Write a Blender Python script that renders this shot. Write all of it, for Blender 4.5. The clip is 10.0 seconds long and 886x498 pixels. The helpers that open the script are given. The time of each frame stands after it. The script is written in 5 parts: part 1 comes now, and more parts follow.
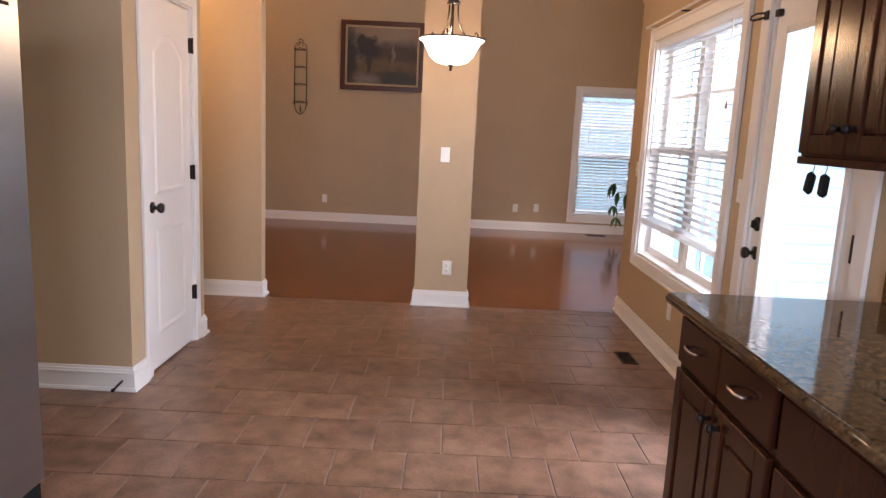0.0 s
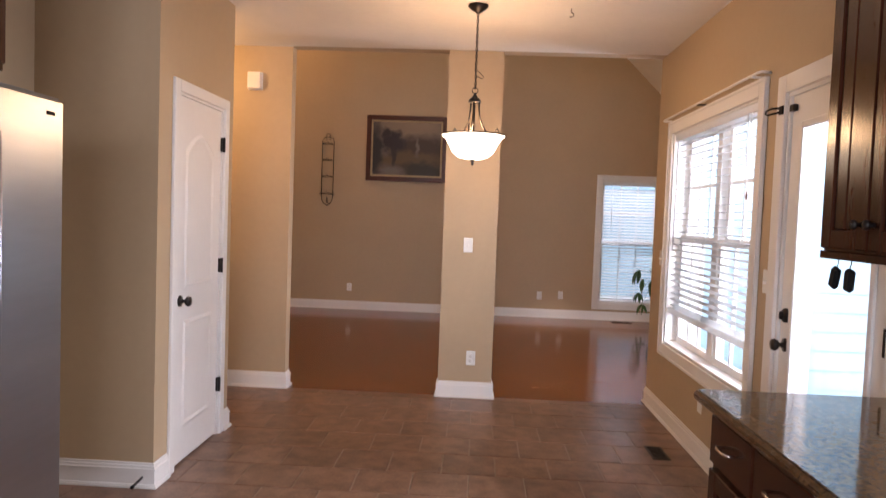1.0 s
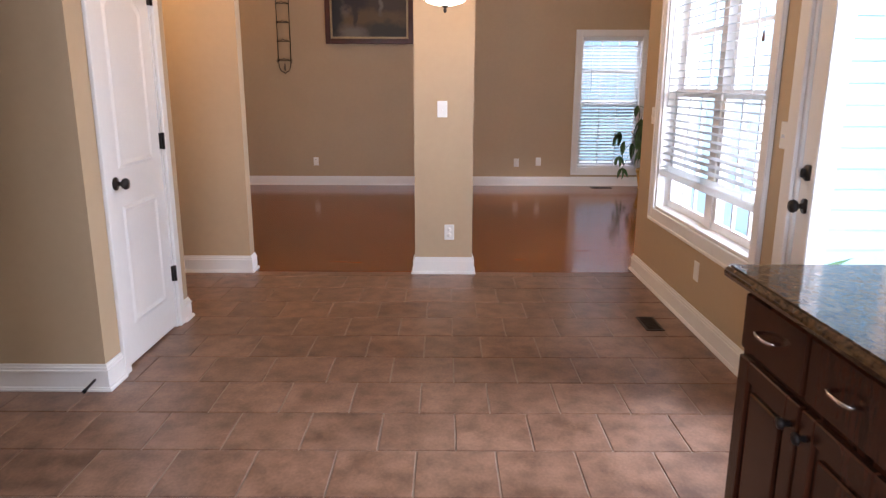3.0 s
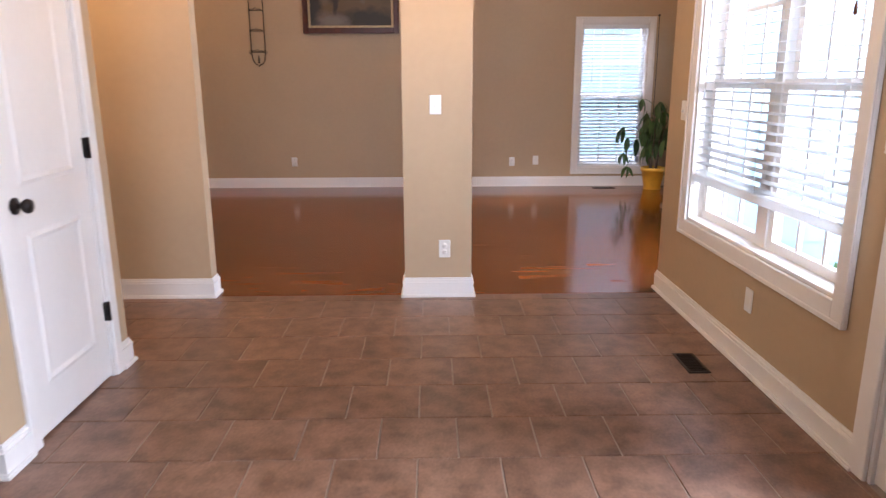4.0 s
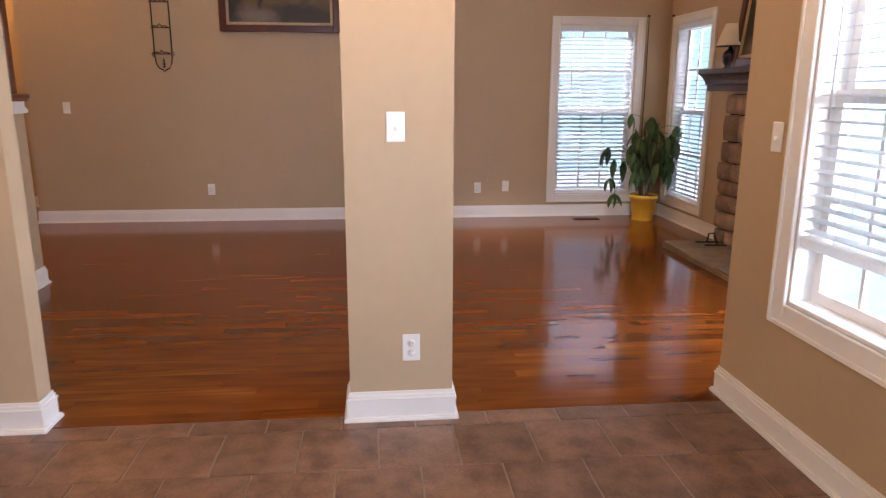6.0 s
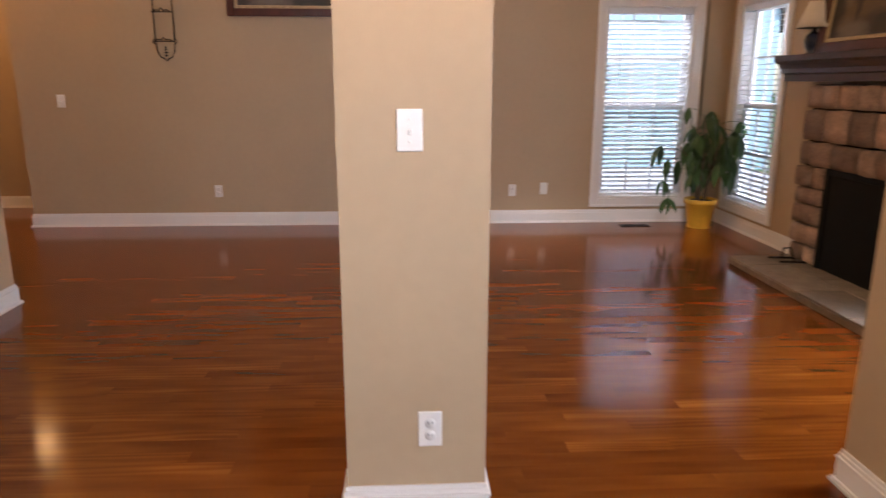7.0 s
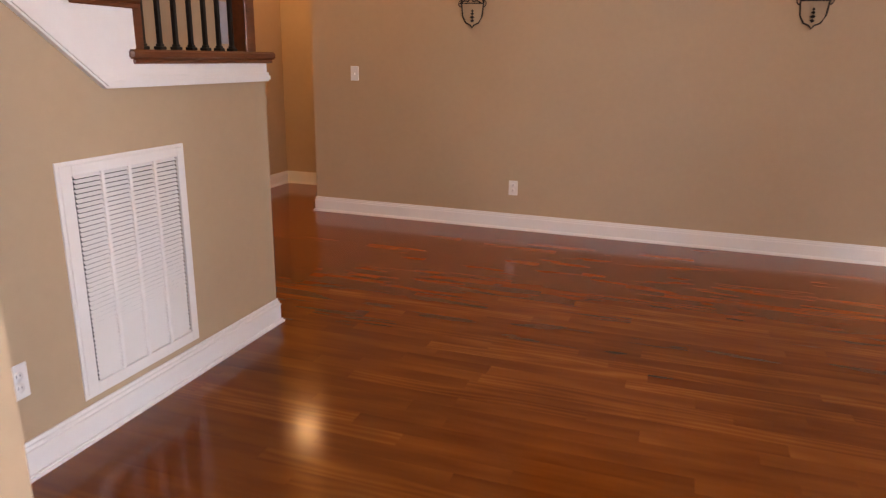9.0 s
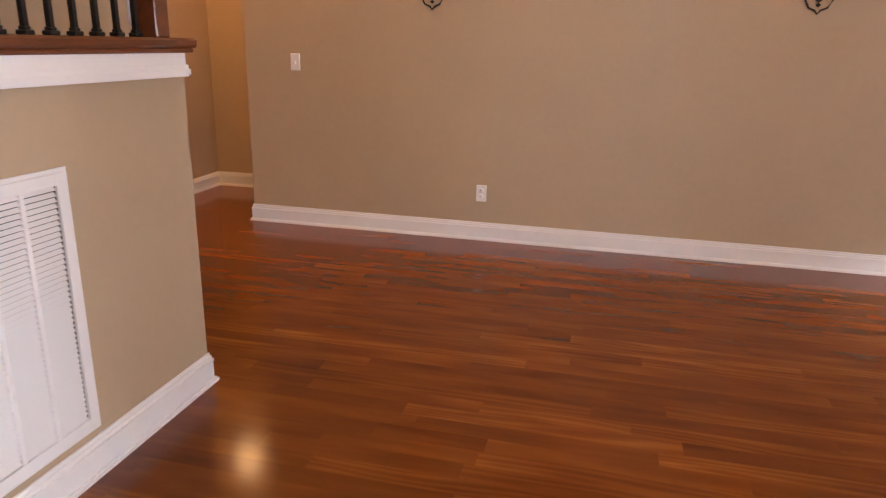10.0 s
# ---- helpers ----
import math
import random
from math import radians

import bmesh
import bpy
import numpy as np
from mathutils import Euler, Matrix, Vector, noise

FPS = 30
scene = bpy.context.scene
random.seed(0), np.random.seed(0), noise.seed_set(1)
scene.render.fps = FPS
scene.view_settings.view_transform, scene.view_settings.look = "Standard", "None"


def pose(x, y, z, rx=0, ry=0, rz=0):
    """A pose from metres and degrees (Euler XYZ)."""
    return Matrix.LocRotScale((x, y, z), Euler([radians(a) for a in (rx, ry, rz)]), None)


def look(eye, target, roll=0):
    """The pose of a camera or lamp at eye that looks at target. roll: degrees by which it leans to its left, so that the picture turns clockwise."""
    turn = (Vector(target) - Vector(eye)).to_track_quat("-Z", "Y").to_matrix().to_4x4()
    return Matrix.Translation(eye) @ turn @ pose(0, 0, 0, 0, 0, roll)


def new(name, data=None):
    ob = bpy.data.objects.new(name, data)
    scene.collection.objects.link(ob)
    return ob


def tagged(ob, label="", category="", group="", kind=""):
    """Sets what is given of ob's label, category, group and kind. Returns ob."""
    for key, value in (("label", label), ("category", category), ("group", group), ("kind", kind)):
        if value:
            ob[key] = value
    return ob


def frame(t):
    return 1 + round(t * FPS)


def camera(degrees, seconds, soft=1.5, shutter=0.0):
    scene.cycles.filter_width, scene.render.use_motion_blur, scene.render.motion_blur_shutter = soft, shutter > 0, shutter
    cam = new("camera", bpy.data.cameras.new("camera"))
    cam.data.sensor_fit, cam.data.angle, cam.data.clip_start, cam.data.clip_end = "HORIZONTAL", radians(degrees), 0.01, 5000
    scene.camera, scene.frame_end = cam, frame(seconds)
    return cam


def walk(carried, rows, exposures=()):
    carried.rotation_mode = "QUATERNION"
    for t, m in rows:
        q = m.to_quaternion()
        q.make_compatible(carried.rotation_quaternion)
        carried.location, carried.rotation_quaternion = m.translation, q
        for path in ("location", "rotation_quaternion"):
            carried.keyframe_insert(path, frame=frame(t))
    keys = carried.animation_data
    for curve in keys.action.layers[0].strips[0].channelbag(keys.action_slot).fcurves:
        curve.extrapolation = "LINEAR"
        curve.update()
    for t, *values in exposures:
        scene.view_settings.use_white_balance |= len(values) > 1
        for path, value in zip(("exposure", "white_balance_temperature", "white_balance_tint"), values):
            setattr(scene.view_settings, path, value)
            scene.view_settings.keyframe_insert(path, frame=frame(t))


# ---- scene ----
cam = camera(65.9, 10.0, 1.3, 0.4)
PATH = [
    (0, (0.227, 0.047, 1.391), (0.216, 2.018, 1.051), 2.7),
    (0.2, (0.225, 0.054, 1.405), (0.192, 2.03, 1.09), 2.5),
    (0.5, (0.236, 0.052, 1.408), (0.177, 2.037, 1.17), 2.6),
    (0.8, (0.232, 0.04, 1.42), (0.154, 2.034, 1.273), 2.2),
    (1, (0.234, 0.037, 1.427), (0.141, 2.032, 1.332), 2.1),
    (1.2, (0.219, 0.048, 1.423), (0.12, 2.046, 1.377), 2.0),
    (1.5, (0.226, 0.054, 1.402), (0.13, 2.051, 1.349), 2.1),
    (1.7, (0.221, 0.063, 1.398), (0.147, 2.058, 1.282), 2.0),
    (2, (0.209, 0.116, 1.377), (0.161, 2.095, 1.087), 1.9),
    (2.2, (0.196, 0.151, 1.363), (0.163, 2.115, 0.982), 1.3),
    (3.3, (0.2, 0.656, 1.372), (0.192, 2.6, 0.906), 0.0),
    (3.5, (0.193, 0.813, 1.366), (0.14, 2.759, 0.906), -0.4),
    (4, (0.15, 1.201, 1.353), (0.184, 3.143, 0.873), -0.2),
    (4.5, (0.123, 1.613, 1.365), (0.216, 3.553, 0.889), 0.2),
    (5, (0.056, 1.999, 1.358), (0.135, 3.948, 0.916), 0.3),
    (5.2, (0.047, 2.16, 1.365), (0.16, 4.11, 0.937), 0.3),
    (6.3, (0.145, 3.001, 1.336), (0.343, 4.937, 0.874), 0.3),
    (6.5, (0.169, 3.171, 1.343), (0.363, 5.106, 0.875), 0.6),
    (7, (0.168, 3.523, 1.333), (0.275, 5.464, 0.862), 0.1),
    (7.2, (0.14, 3.666, 1.34), (0.08, 5.608, 0.869), -0.3),
    (7.5, (0.086, 3.875, 1.334), (-0.204, 5.798, 0.865), -0.3),
    (8, (-0.076, 4.226, 1.334), (-0.491, 6.122, 0.854), 0.4),
    (8.5, (-0.232, 4.583, 1.316), (-0.754, 6.444, 0.803), 0.3),
    (9, (-0.41, 4.912, 1.31), (-1.034, 6.734, 0.769), 1.0),
    (9.5, (-0.625, 5.22, 1.338), (-1.118, 7.071, 0.762), 1.7),
    (10, (-0.773, 5.526, 1.322), (-1.222, 7.387, 0.744), 1.3),
]
walk(cam, [(t, look(eye, target, roll)) for t, eye, target, roll in PATH], [(0.0, 0.22, 6150, 20.5), (1.3, 0.08, 6300, 21.5), (2.0, 0.00, 6150, 19.5), (4.0, 0.62, 5700, 17.5), (5.5, 0.58, 5800, 17.5), (7.0, 0.43, 6000, 18), (8.5, 0.60, 6350, 21), (10.0, 0.92, 6150, 20)])

# ---- world, sun, lights ----
world = bpy.data.worlds.new("world")
scene.world = world
world.use_nodes = True
wn = world.node_tree.nodes
wbg = wn["Background"]
sky = wn.new("ShaderNodeTexSky")
sky.sky_type = "NISHITA"
sky.sun_disc = False
sky.sun_elevation = radians(45)
sky.sun_rotation = radians(202)
sky.air_density, sky.dust_density = 1.0, 0.6
world.node_tree.links.new(sky.outputs[0], wbg.inputs[0])
wbg.inputs[1].default_value = 0.15


def lamp(name, kind, m, power, colour, size=0.1, size_y=None):
    data = bpy.data.lights.new(name, kind)
    data.energy, data.color = power, colour
    if kind == "AREA":
        data.shape, data.size, data.size_y = "RECTANGLE", size, size_y or size
    elif kind == "SUN":
        data.angle = size
    else:
        data.shadow_soft_size = size
    ob = new(name, data)
    ob.matrix_world = m
    return ob


DAY = (0.88, 0.93, 1.0)
WARM = (1.0, 0.62, 0.31)
lamp("sun", "SUN", look((-5, -12, 13), (0, 0, 0)), 4.2, (1.0, 0.985, 0.96), radians(10))
lamp("door_daylight", "AREA", look((3.3, 2.84, 1.9), (1.7, 2.84, 1.15)), 230, DAY, 1.2, 1.5)
# Unseen fill from behind, added to brighten the pantry wall and column
lamp("back_fill", "AREA", look((0.0, -1.80, 1.6), (0.0, 3.0, 1.3)), 115, DAY, 1.7, 1.0)
lamp("nook_daylight", "AREA", look((2.6, 4.35, 3.1), (1.7, 4.35, 1.2)), 62, DAY, 1.7, 1.6)
lamp("living_daylight", "AREA", look((2.47, 11.15, 3.0), (2.47, 10.1, 1.1)), 400, DAY, 1.3, 1.3)
lamp("side_daylight", "AREA", look((4.3, 9.53, 3.0), (3.26, 9.53, 1.1)), 360, DAY, 1.3, 1.3)
# Unseen cool fill, added to light the stair wall from the east
lamp("far_side_fill", "AREA", look((3.43, 6.12, 1.3), (1.0, 6.12, 1.2)), 125, DAY, 1.0, 2.0)
# Unseen orange fill above the opening, added to warm the north wall
lamp("high_warm_fill", "AREA", look((0.2, 5.39, 4.2), (0.2, 9.0, 3.4)), 38, (1.0, 0.67, 0.31), 2.3, 1.2)
lamp("pendant_bulb", "POINT", pose(0.198, 4.27, 1.97), 36, WARM, 0.11)
lamp("passage_bulb", "POINT", pose(-2.15, 4.75, 2.52), 21, (1.0, 0.62, 0.26), 0.08)
lamp("foyer_bulb", "POINT", pose(-3.99, 10.82, 2.70), 6, (1.0, 0.54, 0.20), 0.13)
# Unseen warm fill high up, added to brighten hall and north wall
lamp("hall_high_fill", "POINT", pose(-3.8, 9.6, 4.3), 100, (1.0, 0.60, 0.25), 0.2)


# ---- materials ----
def material(name, colour, rough=0.5, metal=0.0, vary=0.08, scale=6.0, bump=0.0, bump_scale=60.0, coat=0.0, spec=0.5, piece=0.0, second=None, stretch=(1, 1, 1), tight=0.16, fine=0.4):
    """Two scales of noise over a base colour, fine relief, and a shift from piece to piece."""
    m = bpy.data.materials.new(name)
    m.use_nodes = True
    n, l = m.node_tree.nodes, m.node_tree.links
    b = n["Principled BSDF"]
    b.inputs["Roughness"].default_value = rough
    b.inputs["Metallic"].default_value = metal
    b.inputs["Coat Weight"].default_value = coat
    b.inputs["Coat Roughness"].default_value = 0.08
    b.inputs["Specular IOR Level"].default_value = spec
    co = n.new("ShaderNodeTexCoord")
    mp = n.new("ShaderNodeMapping")
    mp.inputs["Scale"].default_value = stretch
    l.new(co.outputs["Object"], mp.inputs[0])
    n1, n2 = n.new("ShaderNodeTexNoise"), n.new("ShaderNodeTexNoise")
    if piece:
        seed = n.new("ShaderNodeObjectInfo")
        big = n.new("ShaderNodeMath")
        big.operation = "MULTIPLY"
        big.inputs[1].default_value = 90
        l.new(seed.outputs["Random"], big.inputs[0])
    for k, s, d in ((n1, scale, 6), (n2, scale * 9, 4)):
        if piece:
            k.noise_dimensions = "4D"
            l.new(big.outputs[0], k.inputs["W"])
        k.inputs["Scale"].default_value, k.inputs["Detail"].default_value = s, d
        l.new(mp.outputs[0], k.inputs["Vector"])
    add = n.new("ShaderNodeMath")
    add.operation = "MULTIPLY_ADD"
    add.inputs[1].default_value = fine
    l.new(n2.outputs[0], add.inputs[0])
    half = n.new("ShaderNodeMath")
    half.operation = "MULTIPLY"
    half.inputs[1].default_value = 1 - fine
    l.new(n1.outputs[0], half.inputs[0])
    l.new(half.outputs[0], add.inputs[2])
    ramp = n.new("ShaderNodeValToRGB")
    e = ramp.color_ramp.elements
    dark = [c * (1 - vary) for c in colour]
    light = second or [min(1, c * (1 + vary)) for c in colour]
    e[0].position, e[0].color = 0.5 - tight, (*dark, 1)
    e[1].position, e[1].color = 0.5 + tight, (*light, 1)
    l.new(add.outputs[0], ramp.inputs[0])
    out = ramp.outputs[0]
    if piece:
        info = n.new("ShaderNodeObjectInfo")
        isl = n.new("ShaderNodeNewGeometry")
        mix = n.new("ShaderNodeMath")
        mix.operation = "ADD"
        l.new(info.outputs["Random"], mix.inputs[0])
        l.new(isl.outputs["Random Per Island"], mix.inputs[1])
        fr = n.new("ShaderNodeMath")
        fr.operation = "FRACT"
        l.new(mix.outputs[0], fr.inputs[0])
        rng = n.new("ShaderNodeMapRange")
        rng.inputs["To Min"].default_value, rng.inputs["To Max"].default_value = 1 - piece, 1 + piece
        l.new(fr.outputs[0], rng.inputs[0])
        hsv = n.new("ShaderNodeHueSaturation")
        l.new(rng.outputs[0], hsv.inputs["Value"])
        l.new(out, hsv.inputs["Color"])
        out = hsv.outputs[0]
    l.new(out, b.inputs["Base Color"])
    if bump:
        n3 = n.new("ShaderNodeTexNoise")
        n3.inputs["Scale"].default_value = bump_scale
        l.new(mp.outputs[0], n3.inputs[0])
        bp = n.new("ShaderNodeBump")
        bp.inputs["Strength"].default_value, bp.inputs["Distance"].default_value = bump, 0.004
        l.new(n3.outputs[0], bp.inputs["Height"])
        l.new(bp.outputs[0], b.inputs["Normal"])
    rr = n.new("ShaderNodeMapRange")
    rr.inputs["To Min"].default_value, rr.inputs["To Max"].default_value = max(0.02, rough * 0.85), min(1, rough * 1.15)
    l.new(n1.outputs[0], rr.inputs[0])
    l.new(rr.outputs[0], b.inputs["Roughness"])
    return m


def glow(name, colour, strength):
    m = bpy.data.materials.new(name)
    m.use_nodes = True
    b = m.node_tree.nodes["Principled BSDF"]
    b.inputs["Base Color"].default_value = (0.9, 0.85, 0.75, 1)
    b.inputs["Emission Color"].default_value = (*colour, 1)
    b.inputs["Emission Strength"].default_value = strength
    return m


def glass_material(name):
    m = bpy.data.materials.new(name)
    m.use_nodes = True
    n, l = m.node_tree.nodes, m.node_tree.links
    tr, gl, mx, fr = n.new("ShaderNodeBsdfTransparent"), n.new("ShaderNodeBsdfGlossy"), n.new("ShaderNodeMixShader"), n.new("ShaderNodeLayerWeight")
    gl.inputs["Roughness"].default_value = 0.02
    pw = n.new("ShaderNodeMath")
    pw.operation = "POWER"
    pw.inputs[1].default_value = 4.0
    sc = n.new("ShaderNodeMath")
    sc.operation = "MULTIPLY_ADD"
    sc.inputs[1].default_value, sc.inputs[2].default_value = 0.5, 0.025
    l.new(fr.outputs["Facing"], pw.inputs[0])
    l.new(pw.outputs[0], sc.inputs[0])
    l.new(sc.outputs[0], mx.inputs[0])
    l.new(tr.outputs[0], mx.inputs[1])
    l.new(gl.outputs[0], mx.inputs[2])
    l.new(mx.outputs[0], n["Material Output"].inputs[0])
    return m


def see_through(m, colour, share):
    """Lets part of the light pass through a thin pale sheet."""
    n, l = m.node_tree.nodes, m.node_tree.links
    tr, mx = n.new("ShaderNodeBsdfTranslucent"), n.new("ShaderNodeMixShader")
    tr.inputs["Color"].default_value = (*colour, 1)
    mx.inputs[0].default_value = share
    l.new(n["Principled BSDF"].outputs[0], mx.inputs[1])
    l.new(tr.outputs[0], mx.inputs[2])
    l.new(mx.outputs[0], n["Material Output"].inputs[0])
    return m


def oak_material(name):
    """Stained oak strips along x: tone from strip to strip, open grain, cathedral figure, soft clear finish."""
    m = bpy.data.materials.new(name)
    m.use_nodes = True
    n, l = m.node_tree.nodes, m.node_tree.links
    b = n["Principled BSDF"]
    co, info, isl = n.new("ShaderNodeTexCoord"), n.new("ShaderNodeObjectInfo"), n.new("ShaderNodeNewGeometry")

    def math_node(op, a, c, d=None):
        k = n.new("ShaderNodeMath")
        k.operation = op
        for s, v in zip(k.inputs, (a, c, d)):
            if isinstance(v, (int, float)):
                s.default_value = v
            elif v is not None:
                l.new(v, s)
        return k.outputs[0]

    seed = math_node("FRACT", math_node("ADD", info.outputs["Random"], isl.outputs["Random Per Island"]), 0)
    seed2 = math_node("FRACT", math_node("MULTIPLY", seed, 17.3), 0)
    shift = n.new("ShaderNodeCombineXYZ")
    l.new(math_node("MULTIPLY", seed, 40.0), shift.inputs[0])
    l.new(math_node("MULTIPLY", seed2, 30.0), shift.inputs[1])
    at = n.new("ShaderNodeVectorMath")
    l.new(co.outputs["Object"], at.inputs[0])
    l.new(shift.outputs[0], at.inputs[1])

    def noise_at(scale, stretch, detail):
        mp, k = n.new("ShaderNodeMapping"), n.new("ShaderNodeTexNoise")
        mp.inputs["Scale"].default_value = stretch
        k.inputs["Scale"].default_value, k.inputs["Detail"].default_value = scale, detail
        l.new(at.outputs[0], mp.inputs[0])
        l.new(mp.outputs[0], k.inputs["Vector"])
        return k.outputs[0]

    broad = noise_at(2.2, (1, 4, 1), 1.5)
    grain = noise_at(4.0, (1, 11, 1), 2)
    wmap, wave = n.new("ShaderNodeMapping"), n.new("ShaderNodeTexWave")
    wmap.inputs["Scale"].default_value = (1.1, 9, 1)
    wave.bands_direction = "Y"
    wave.inputs["Scale"].default_value, wave.inputs["Distortion"].default_value = 1.1, 16.0
    wave.inputs["Detail"].default_value, wave.inputs["Detail Scale"].default_value = 2.0, 0.7
    l.new(at.outputs[0], wmap.inputs[0])
    l.new(wmap.outputs[0], wave.inputs[0])
    figured = math_node("MULTIPLY", wave.outputs["Fac"], math_node("MULTIPLY", math_node("GREATER_THAN", seed2, 0.72), 0.16))
    tone = math_node("ADD", math_node("MULTIPLY_ADD", seed, 0.17, 0.125), math_node("MULTIPLY_ADD", broad, 0.72, math_node("MULTIPLY_ADD", grain, 0.16, figured)))
    ramp = n.new("ShaderNodeValToRGB")
    while len(ramp.color_ramp.elements) < 4:
        ramp.color_ramp.elements.new(0.5)
    for e, (p, c) in zip(ramp.color_ramp.elements, OAK_TONES):
        e.position, e.color = p, (*c, 1)
    l.new(math_node("MULTIPLY", tone, 0.75), ramp.inputs[0])
    l.new(ramp.outputs[0], b.inputs["Base Color"])
    l.new(math_node("MULTIPLY_ADD", broad, 0.06, 0.10), b.inputs["Roughness"])
    b.inputs["Specular IOR Level"].default_value = 0.40
    return m


OAK_TONES = ((0.28, (0.090, 0.0185, 0.002)), (0.45, (0.150, 0.036, 0.0038)), (0.60, (0.205, 0.056, 0.006)), (0.85, (0.34, 0.115, 0.018)))
WALL = material("wall_paint", (0.465, 0.348, 0.217), 0.55, vary=0.03, scale=2.5, bump=0.06, bump_scale=220)
WHITE = material("white_trim_paint", (0.80, 0.78, 0.75), 0.32, vary=0.02, scale=4)
CEIL = material("ceiling_paint", (0.78, 0.74, 0.68), 0.8, vary=0.03, scale=3, bump=0.12, bump_scale=130)
PLATE = material("white_plastic", (0.80, 0.79, 0.76), 0.3, vary=0.01)
SLAT = see_through(material("blind_slat", (0.82, 0.81, 0.80), 0.4, vary=0.02), (0.86, 0.88, 0.88), 0.42)
BRONZE = material("oiled_bronze", (0.025, 0.02, 0.018), 0.35, 0.6, vary=0.3, scale=30)
IRON = material("wrought_iron", (0.02, 0.018, 0.016), 0.5, 0.4, vary=0.3, scale=40)
# Faint level bands in the steel colour stand for reflections on the refrigerator
STEEL = material("stainless_steel", (0.38, 0.40, 0.43), 0.32, 1.0, vary=0.05, scale=0.5, stretch=(1, 1, 9))
CABINET = material("dark_stained_cabinet", (0.040, 0.0135, 0.007), 0.2, vary=0.3, scale=5, stretch=(6, 6, 0.6), spec=0.24)
GROUT = material("grout", (0.31, 0.25, 0.20), 0.85, vary=0.15, scale=20, bump=0.2)
TILE = material("brown_ceramic_tile", (0.130, 0.068, 0.041), 0.34, vary=0.12, scale=9.5, second=(0.270, 0.153, 0.098), piece=0.1, tight=0.13, fine=0.3, bump=0.10, bump_scale=35)
OAK = oak_material("stained_oak_strip")
WOODTRIM = material("stained_stair_wood", (0.13, 0.04, 0.014), 0.3, vary=0.3, scale=4, stretch=(8, 1, 8), coat=0.3)
STONE = material("fieldstone", (0.25, 0.172, 0.135), 0.8, vary=0.42, scale=8, second=(0.42, 0.285, 0.21), piece=0.35, bump=0.8, bump_scale=25)
SLATE = material("hearth_slate", (0.25, 0.20, 0.15), 0.55, vary=0.3, scale=9, bump=0.3, bump_scale=25, piece=0.2)
MANTEL = material("mantel_wood", (0.055, 0.027, 0.020), 0.4, vary=0.3, scale=5, stretch=(8, 0.8, 8))
# One black for soot, black parts and the shade put into openings
BLACK = material("matt_black", (0.006, 0.006, 0.006), 0.7, vary=0.4, scale=8, spec=0.2)
GRANITE = material("granite", (0.038, 0.022, 0.012), 0.07, vary=0.6, scale=75, second=(0.21, 0.135, 0.07), spec=0.16)
POT = material("yellow_glazed_pot", (0.72, 0.42, 0.04), 0.35, vary=0.12, scale=8)
SOIL = material("soil", (0.03, 0.02, 0.014), 0.9, vary=0.4, scale=40, bump=0.6)
LEAF = see_through(material("leaf_green", (0.040, 0.095, 0.028), 0.3, vary=0.35, scale=14, piece=0.4, second=(0.085, 0.17, 0.055)), (0.10, 0.22, 0.05), 0.22)
BARK = material("bark", (0.16, 0.12, 0.08), 0.8, vary=0.3, scale=30, bump=0.4)
FRAMEWOOD = material("picture_frame_wood", (0.075, 0.019, 0.010), 0.3, vary=0.3, scale=9, coat=0.3)
GILT = material("gilt_liner", (0.48, 0.36, 0.20), 0.4, 0.3, vary=0.2, scale=30)
SHADE = material("linen_shade", (0.75, 0.68, 0.56), 0.8, vary=0.05, scale=60)
BLUEGLAZE = material("dark_blue_glaze", (0.012, 0.016, 0.035), 0.12, vary=0.3, scale=9)
BOWL = glow("lit_glass_bowl", (1.0, 0.86, 0.62), 5.0)
PANE = glass_material("window_glass")
SIDING = material("blue_siding", (0.37, 0.55, 0.65), 0.6, vary=0.08, scale=3, piece=0.06)
GRASS = material("grass", (0.06, 0.11, 0.03), 0.9, vary=0.4, scale=2.0, bump=0.5)
ROOF = material("shingle_roof", (0.09, 0.08, 0.075), 0.9, vary=0.3, scale=12)
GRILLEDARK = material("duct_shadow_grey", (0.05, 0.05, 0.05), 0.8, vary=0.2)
CONCRETE = material("pale_concrete", (0.66, 0.65, 0.63), 0.8, vary=0.1, scale=3, bump=0.2)
NICKEL = material("nickel", (0.6, 0.58, 0.54), 0.2, 1.0, vary=0.04)


# ---- mesh helpers ----
def box(bm, x0, x1, y0, y1, z0, z1, bevel=0.0, seg=1):
    vs = [bm.verts.new((x, y, z)) for x in (x0, x1) for y in (y0, y1) for z in (z0, z1)]
    quads = ((0, 1, 3, 2), (4, 6, 7, 5), (0, 4, 5, 1), (2, 3, 7, 6), (0, 2, 6, 4), (1, 5, 7, 3))
    fs = [bm.faces.new([vs[i] for i in q]) for q in quads]
    if bevel:
        es = list({e for f in fs for e in f.edges})
        bmesh.ops.bevel(bm, geom=es, offset=bevel, segments=seg, affect="EDGES", profile=0.6)
    return bm


def boxes(*args, bevel=0.0):
    bm = bmesh.new()
    for a in args:
        box(bm, *a, bevel=bevel)
    return bm


